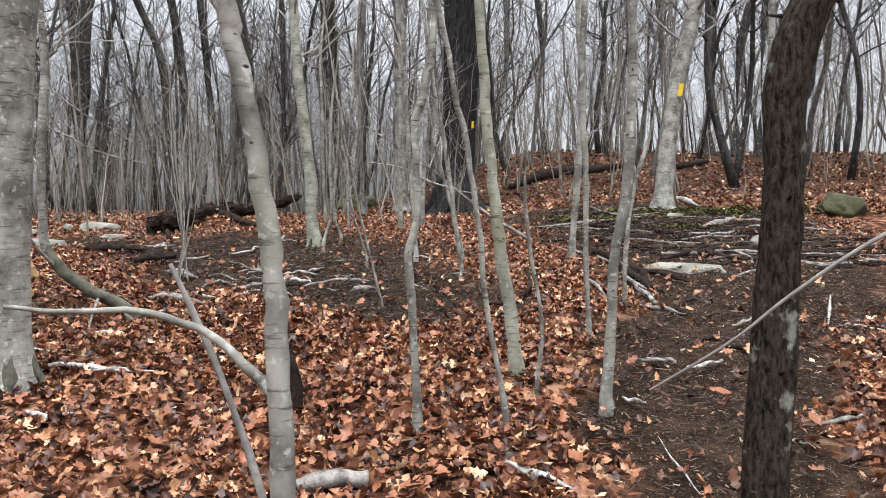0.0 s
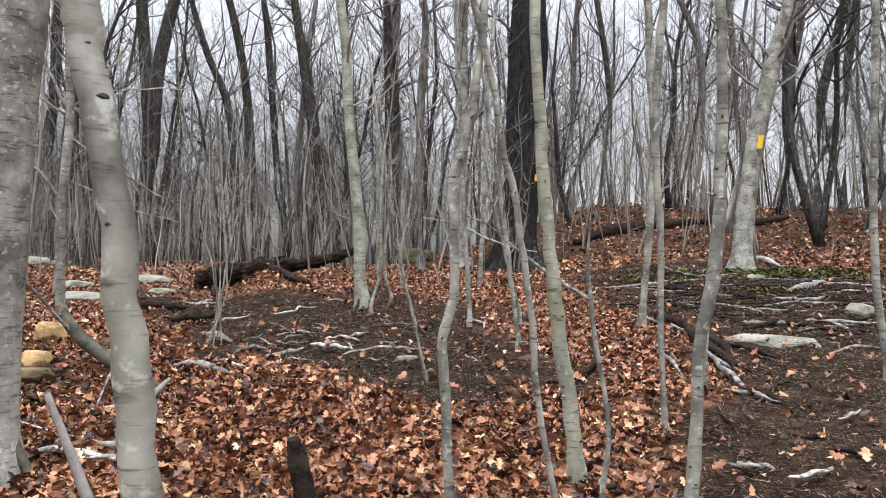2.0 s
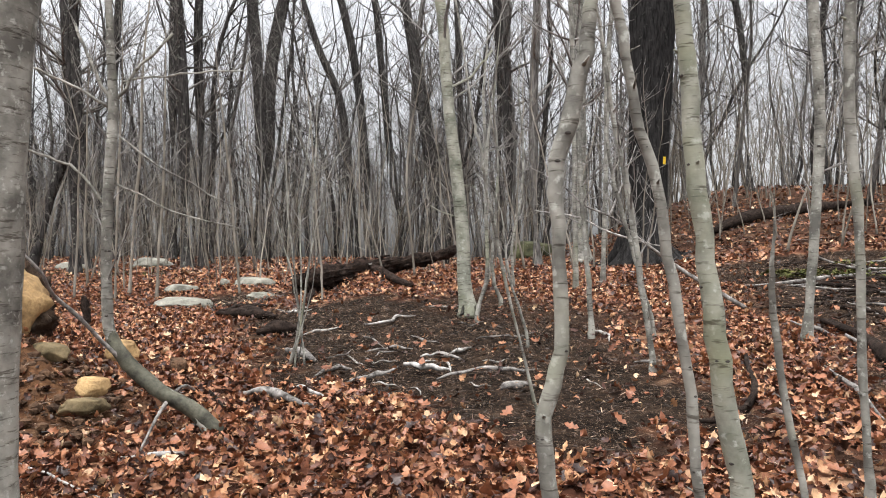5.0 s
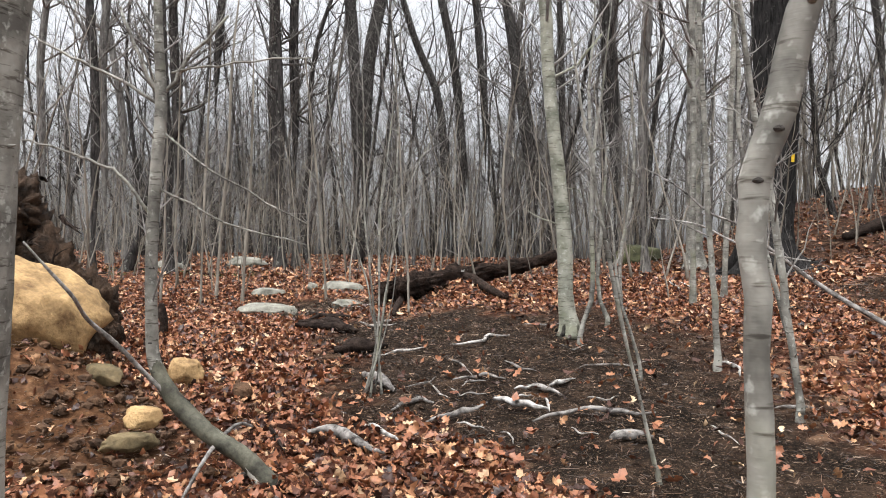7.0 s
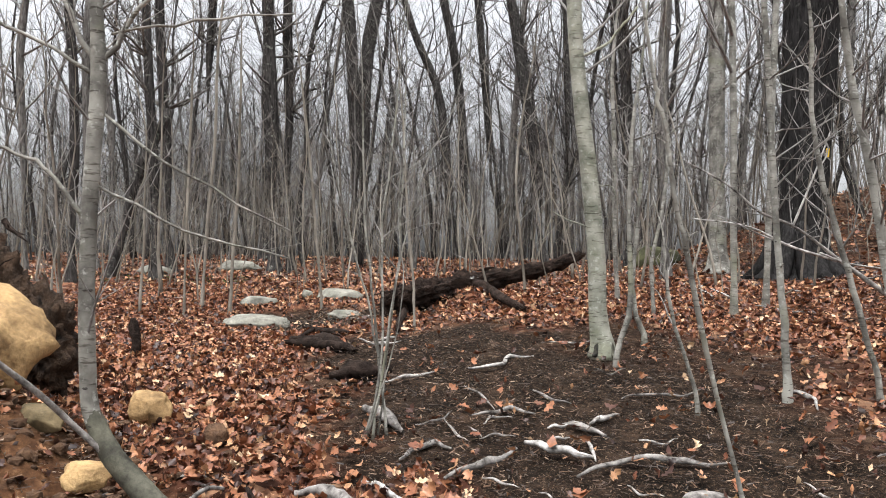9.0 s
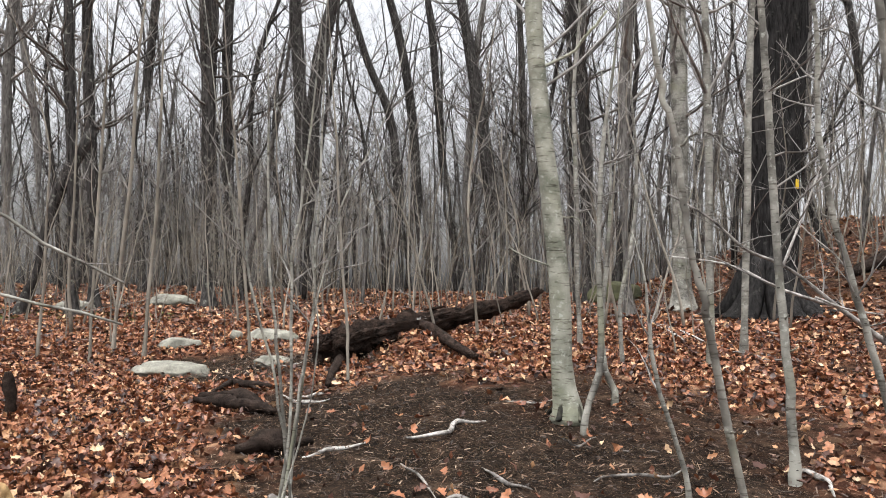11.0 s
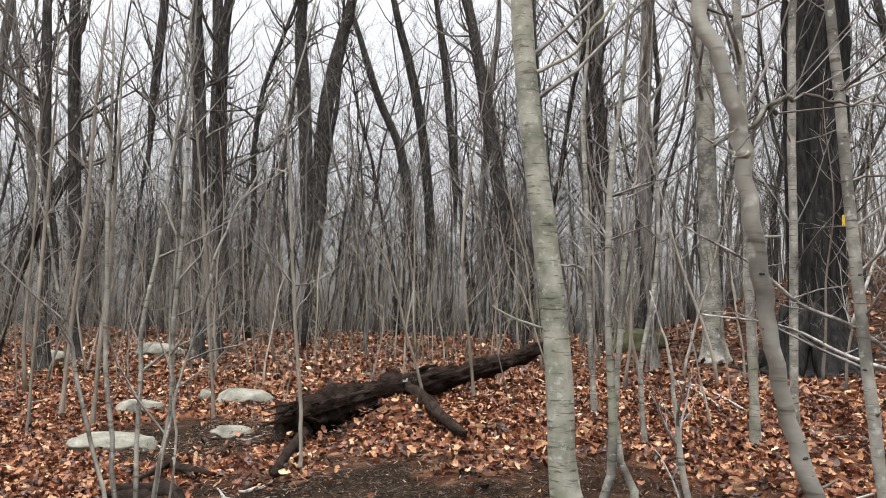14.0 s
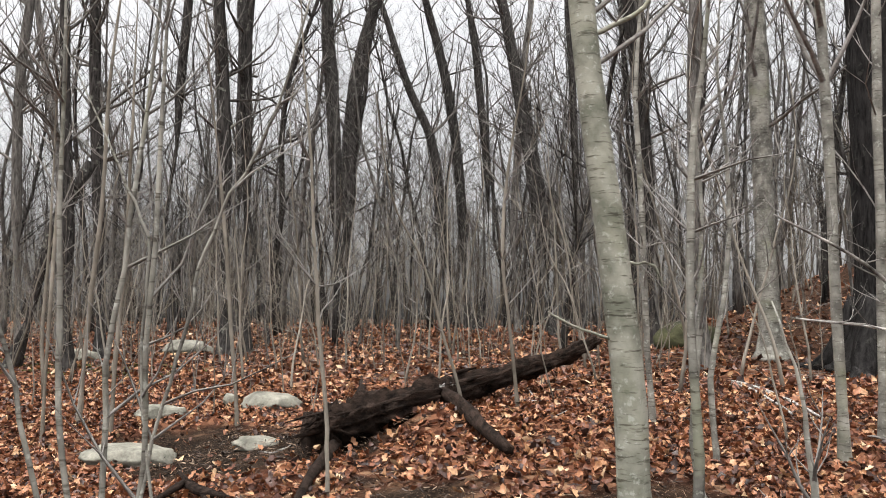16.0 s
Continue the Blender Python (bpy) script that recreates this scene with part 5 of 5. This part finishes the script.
stub("broken_stub", "short charred broken stub standing in leaves", BLACKW,
     [(-0.76, 4.6, 0.06, 0.06), (-0.73, 4.6, 0.3, 0.052), (-0.77, 4.6, 0.47, 0.045), (-0.79, 4.59, 0.57, 0.028)], -0.76, 4.6)
stub("broken_stub", "small dark rotten stump in the leaf litter", BLACKW, [(-6.14, 9.77, 0.7, 0.06), (-6.12, 9.77, 0.88, 0.042), (-6.15, 9.77, 1.0, 0.05), (-6.17, 9.77, 1.12, 0.025)], -6.14, 9.77)
stub("broken_stub", "charred stump at the end of the log", BLACKW, [(-4.62, 12.2, 1.0, 0.09), (-4.63, 12.2, 1.2, 0.08), (-4.66, 12.2, 1.36, 0.04)], -4.62, 12.2)
stub("leaning_branch", "bare pale dead branch leaning out of the leaves", TWIG,
     [(-0.2, 2.36, -0.12, 0.013), (-0.361, 2.36, 0.597, 0.0105), (-0.423, 2.36, 0.767, 0.0095), (-0.515, 2.36, 0.982, 0.009), (-0.576, 2.36, 1.109, 0.0065)], -0.2, 2.36)
stub("leaning_branch", "thin pale branch slanting up from the slope", TWIG,
     [(0.85, 1.02, -0.32, 0.008), (1.1, 1.03, 0.5, 0.008), (0.95, 1.04, 1.27, 0.004), (0.64, 1.047, 1.215, 0.0022), (0.537, 1.045, 1.149, 0.0018), (0.482, 1.044, 1.105, 0.0015), (0.40, 1.042, 1.054, 0.001)], 0.85, 1.02)
stub("leaning_branch", "dark bent branch rising beside the boulder", DRIFT,
     [(-2.78, 6.52, 0.66, 0.017), (-2.98, 6.50, 0.80, 0.016), (-3.15, 6.42, 0.96, 0.014), (-3.22, 6.27, 1.14, 0.013), (-3.30, 6.12, 1.30, 0.011), (-3.26, 5.96, 1.45, 0.010), (-3.31, 5.90, 1.54, 0.008),
      (-3.42, 5.82, 1.70, 0.006)], -2.98, 6.64)
stub("leaning_branch", "thin grey branch propped over the bent trunk foot", DRIFT,
     [(-2.62, 6.05, 0.42, 0.008), (-2.72, 6.4, 0.60, 0.010), (-2.86, 6.85, 0.66, 0.011), (-2.92, 7.05, 0.60, 0.008)], -2.62, 6.05)
stub("rotten_log", "short grey rotten log end in the leaves", DRIFT, [(-0.5, 3.62, 0.07, 0.035), (-0.36, 3.66, 0.1, 0.042), (-0.2, 3.7, 0.08, 0.04)], -0.36, 3.66)


def blaze(x, y, z, radius, lean, size, facing):
    """A brushed rectangle of trail paint, curved round the trunk."""
    v, f = [], []
    for k in (-3, -1, 1, 3):
        for a in np.linspace(-1, 1, 6):
            t = facing + a * size[0] / (2 * radius)
            h = k / 6 * size[1] + 0.006 * math.sin(5 * a + k)
            for r in (radius, radius + 0.006):
                v.append((r * math.sin(t) + lean * h, -r * math.cos(t), h))
    at = lambda i, j, s: (i * 6 + j) * 2 + s
    for i in range(3):
        for j in range(5):
            f.append((at(i, j, 1), at(i, j + 1, 1), at(i + 1, j + 1, 1), at(i + 1, j, 1)))
    b = Buf()
    b.add(v, f)
    ob = new("trail_blaze", b.mesh("trail_blaze", PAINT))
    ob.location = (x, y, z)
    return tagged(ob, "yellow painted trail blaze on a trunk", "trail marker")


blaze(4.408, 15.587, 3.936, 0.184, 0.172, (0.10, 0.24), 0.19)
blaze(0.143, 17.733, 3.512, 0.482, 0.036, (0.06, 0.14), 0.64)


def treetop(main, *forks):
    """A dead treetop that has come down against the standing trunks."""
    x0, y0 = main[0][0], main[0][1]
    z0 = gz(x0, y0)
    root = new("fallen_treetop")
    root.location = (x0, y0, z0)
    tagged(root, "dead fallen treetop with bleached bare limbs", "branch")
    rng = np.random.default_rng(88)
    for k, rows in enumerate((main, *forks)):
        ln = np.array(rows)
        ln[:, :3] -= (x0, y0, z0)
        if k == 0:
            ln = np.vstack([(0.75, -0.25, gz(x0 + 0.75, y0 - 0.25) - z0 + 0.03, ln[0, 3] * 1.1), ln])
        ln = spline(ln, 5)
        ln[:, 3] *= 0.55
        b = Buf()
        tube(b, ln, 8, 0.1, rng)
        limb = part("limb", b.mesh("limb", DRIFT if k == 0 else PALEW), root)
        b = Buf()
        for i in range(5, len(ln), 2):
            s = rng.normal(0, 1, 3)
            s[2] = abs(s[2]) * 0.7
            branch(b, ln[i, :3], s, rng.uniform(0.2, 0.6), ln[i, 3] * 0.4 + 0.001, rng, 1, 3, 0.2)
        tagged(part("twig_spray", b.mesh("twig_spray", TWIG), limb), kind="stuff")


treetop([(0.47, 11.59, 1.51, 0.043), (0.09, 11.44, 1.80, 0.033), (-0.27, 11.30, 2.08, 0.021), (-0.53, 11.19, 2.19, 0.021), (-0.76, 11.11, 2.40, 0.017), (-1.16, 10.95, 2.64, 0.009)], [(0.09, 11.44, 1.78, 0.028), (-0.31, 11.28, 1.91, 0.019), (-0.58, 11.18, 2.05, 0.014), (-1.09, 10.98, 2.13, 0.009)], [(-0.27, 11.30, 2.06, 0.019), (-0.10, 11.37, 2.51, 0.014), (0.03, 11.42, 2.90, 0.010)], [(-0.06, 11.18, 1.84, 0.018), (0.15, 11.26, 1.76, 0.014), (0.41, 11.36, 1.72, 0.009)])

# ---- the woods behind ----
def forest_tree(name, label, bark, height, radius, seed, branches, depth, spread, low):
    rng = np.random.default_rng(seed)
    p, d, rows = np.zeros(3), np.array([rng.normal(0, 0.08), rng.normal(0, 0.08), 1.0]), []
    n = 9
    for i in range(n + 1):
        rows.append((*p, radius * (1.25 if i == 0 else 1 - 0.85 * i / n)))
        d = d + rng.normal(0, 0.12, 3) * (1, 1, 0) + (0, 0, 0.12)
        d /= np.linalg.norm(d)
        p = p + d * height / n
    line = spline(rows, 2)
    line[0, 2] -= 0.15
    root = new(name)
    tagged(root, label, "tree", "trees of the woods behind")
    b = Buf()
    tube(b, line, 7, 0.07, rng)
    part("trunk", b.mesh("trunk", bark), root)
    tagged(part("crown", crown(line, rng, height * low, branches, height * spread, radius * 0.36, depth, 0.7).mesh("crown", bark if bark in (DARKB, MIDB) else TWIG), root), kind="stuff")
    return root


KINDS = []
for s in range(5):
    KINDS.append(forest_tree("bare_tree", "tall dark bare tree in the woods", DARKB, 11 + s, 0.055 + 0.013 * s, 300 + s, 32, 2, 0.15, 0.16))
for s in range(4):
    KINDS.append(forest_tree("bare_tree", "tall grey bare tree in the woods", MIDB, 9 + s, 0.05 + 0.012 * s, 320 + s, 30, 2, 0.15, 0.14))
SAPS = [forest_tree("beech_sapling", "thin pale beech sapling in the woods", BRUSH, 1.7 + 0.55 * s, 0.009 + 0.0022 * s, 340 + s, 12, 1, 0.17, 0.2) for s in range(6)]
FR = np.random.default_rng(21)
TAKEN = [(o.location.x, o.location.y, 0.5) for o in bpy.data.objects if o.parent is None and o.get("category") in ("tree", "stone", "log")]


def free(x, y, gap):
    return all((x - a) ** 2 + (y - b) ** 2 > max(gap, c) ** 2 for a, b, c in TAKEN)


def plant(kinds, count, x0, x1, y0, y1, gap, big=(0.85, 1.25), shape=None):
    made = tries = 0
    while made < count and tries < count * 30:
        tries += 1
        x, y = FR.uniform(x0, x1), FR.uniform(y0, y1)
        if (shape and not shape(x, y)) or not free(x, y, gap):
            continue
        k = kinds[FR.integers(len(kinds))]
        s = FR.uniform(*big)
        ob = copy_thing(k, pose(x, y, gz(x, y), FR.normal(0, 2.5), FR.normal(0, 2.5), FR.uniform(0, 360)))
        ob.scale = (s, s, s)
        TAKEN.append((x, y, gap))
        made += 1


def beyond(x, y):
    return y > 14.5 + 0.12 * abs(x + 2) or x < -8.5 or x > 8


plant(KINDS, 40, -26, 20, 17, 34, 1.5, shape=beyond)
plant(KINDS, 9, 8, 22, 6, 18, 1.8)
plant(KINDS, 9, -3, 20, 19, 30, 1.2)
plant(KINDS, 8, -12, 12, -14, -4, 2.0)
plant(SAPS, 80, -17, 6, 12.6, 21, 0.35, (0.7, 1.3), lambda x, y: y > 13 and (x < 0.5 or y > 17))
plant(SAPS, 35, -16, -6, 9.5, 16, 0.5, (0.7, 1.3), lambda x, y: x < -7.2 or y > 12.5)
plant(SAPS, 30, 1, 14, 16, 26, 0.5, (0.7, 1.3))
for k, ob in enumerate(KINDS + SAPS):
    x, y = -38 + 5 * k, 37 + (k * 7) % 5
    ob.location = (x, y, gz(x, y))


def far_woods(name, label, mat, count, x0, x1, y0, y1, height, radius, boughs, seed):
    """Hundreds of distant stems that merge into one grey mass."""
    rng = np.random.default_rng(seed)
    buf = Buf()
    for _ in range(count):
        x, y = rng.uniform(x0, x1), rng.uniform(y0, y1)
        if height > 8 and x > 2.5 and rng.uniform() < 0.5:
            continue
        h, r = height * rng.uniform(0.6, 1.3), radius * rng.uniform(0.5, 1.5)
        z = gz(x, y) - 0.1
        lean = rng.normal(0, 0.09, 2)
        walk_off, rows = np.zeros(2), []
        for i in range(6):
            t = i / 5
            rows.append((x + lean[0] * h * t + walk_off[0], y + lean[1] * h * t + walk_off[1], z + h * t, r * (1.1 - 0.85 * t)))
            walk_off = walk_off + rng.normal(0, 0.022 * h, 2)
        tube(buf, rows, 4, cap=False)
        for _ in range(boughs):
            t = rng.uniform(0.2, 0.95)
            i = int(t * 5)
            a, b = np.array(rows[i][:3]), np.array(rows[i + 1][:3])
            q = a + (b - a) * (t * 5 - i)
            az = rng.uniform(0, 6.283)
            ln = h * 0.24 * rng.uniform(0.4, 1.4) * (1.2 - 0.7 * t)
            d = np.array([math.cos(az), math.sin(az), rng.uniform(0.4, 1.4)])
            e = q + d * ln * 0.5
            g = e + (d + rng.normal(0, 0.3, 3) + (0, 0, 0.3)) * ln * 0.5
            rr = max(0.004, r * 0.24 * (1.1 - t))
            tube(buf, [(*q, rr), (*e, rr * 0.7), (*g, rr * 0.25)], 3, cap=False)
            for _ in range(3):
                w = e + (rng.normal(0, 0.5, 3) + d * 0.5) * ln * 0.6
                tube(buf, [(*e, rr * 0.5), (*w, rr * 0.2)], 3, cap=False)
    ob = new(name, buf.mesh(name, mat))
    return tagged(ob, label, "woods", kind="stuff")


far_woods("far_woods", "dense mass of bare grey trunks in the distance", MIDB, 230, -62, 40, 34, 75, 12, 0.06, 34, 51)
far_woods("far_woods", "dark bare trunks and boughs in the distance", DARKB, 135, -55, 36, 34, 70, 13, 0.08, 34, 52)
far_woods("far_woods", "middle-distance bare trees with fine twigs", MIDB, 95, -30, 22, 20, 40, 9, 0.045, 56, 55)
far_woods("far_woods", "dark bare trees with a web of fine twigs", DARKB, 85, -32, 24, 21, 44, 11, 0.06, 56, 56)
far_woods("thicket", "thicket of thin pale beech saplings", BRUSH, 360, -32, 22, 17, 42, 3.6, 0.011, 8, 53)
far_woods("thicket", "thicket of thin pale saplings on the level ground", BRUSH, 150, -20, -2, 13.2, 24, 2.4, 0.007, 7, 54)

far_woods("thicket", "brown tangle of undergrowth under the far trees", UNDER, 420, -70, 2, 30, 62, 6.5, 0.035, 9, 59)
far_woods("thicket", "thicket of young grey trees along the hilltop", BRUSH, 170, 1, 24, 24, 42, 5.0, 0.02, 12, 58)

# ---- single leaves lying on top of the litter, nearest the walk ----
PR = np.random.default_rng(31)
LEAVES = []
for k in range(8):
    v, f = leaf_shape(k % 4 != 3)
    v = v.copy()
    v[:, 2] = PR.uniform(0.1, 0.9) * v[:, 0] ** 2 + PR.uniform(0.0, 0.5) * np.abs(v[:, 1]) + PR.normal(0, 0.02, len(v))
    b = Buf()
    b.add(v * 0.105, f)
    LEAVES.append(b.mesh("leaf", LEAFM))
for k in range(300):
    for _ in range(20):
        x, y = PR.uniform(-3.6, 2.2), PR.uniform(2.6, 8.6)
        if PR.uniform() < float(leafy(x, y)) + 0.12:
            break
    ob = part("leaf", LEAVES[k % 8], floor)
    ob.matrix_world = pose(x, y, gz(x, y) + 0.045, PR.normal(0, 18), PR.normal(0, 18), PR.uniform(0, 360)) @ Matrix.Scale(PR.uniform(0.75, 1.3), 4)
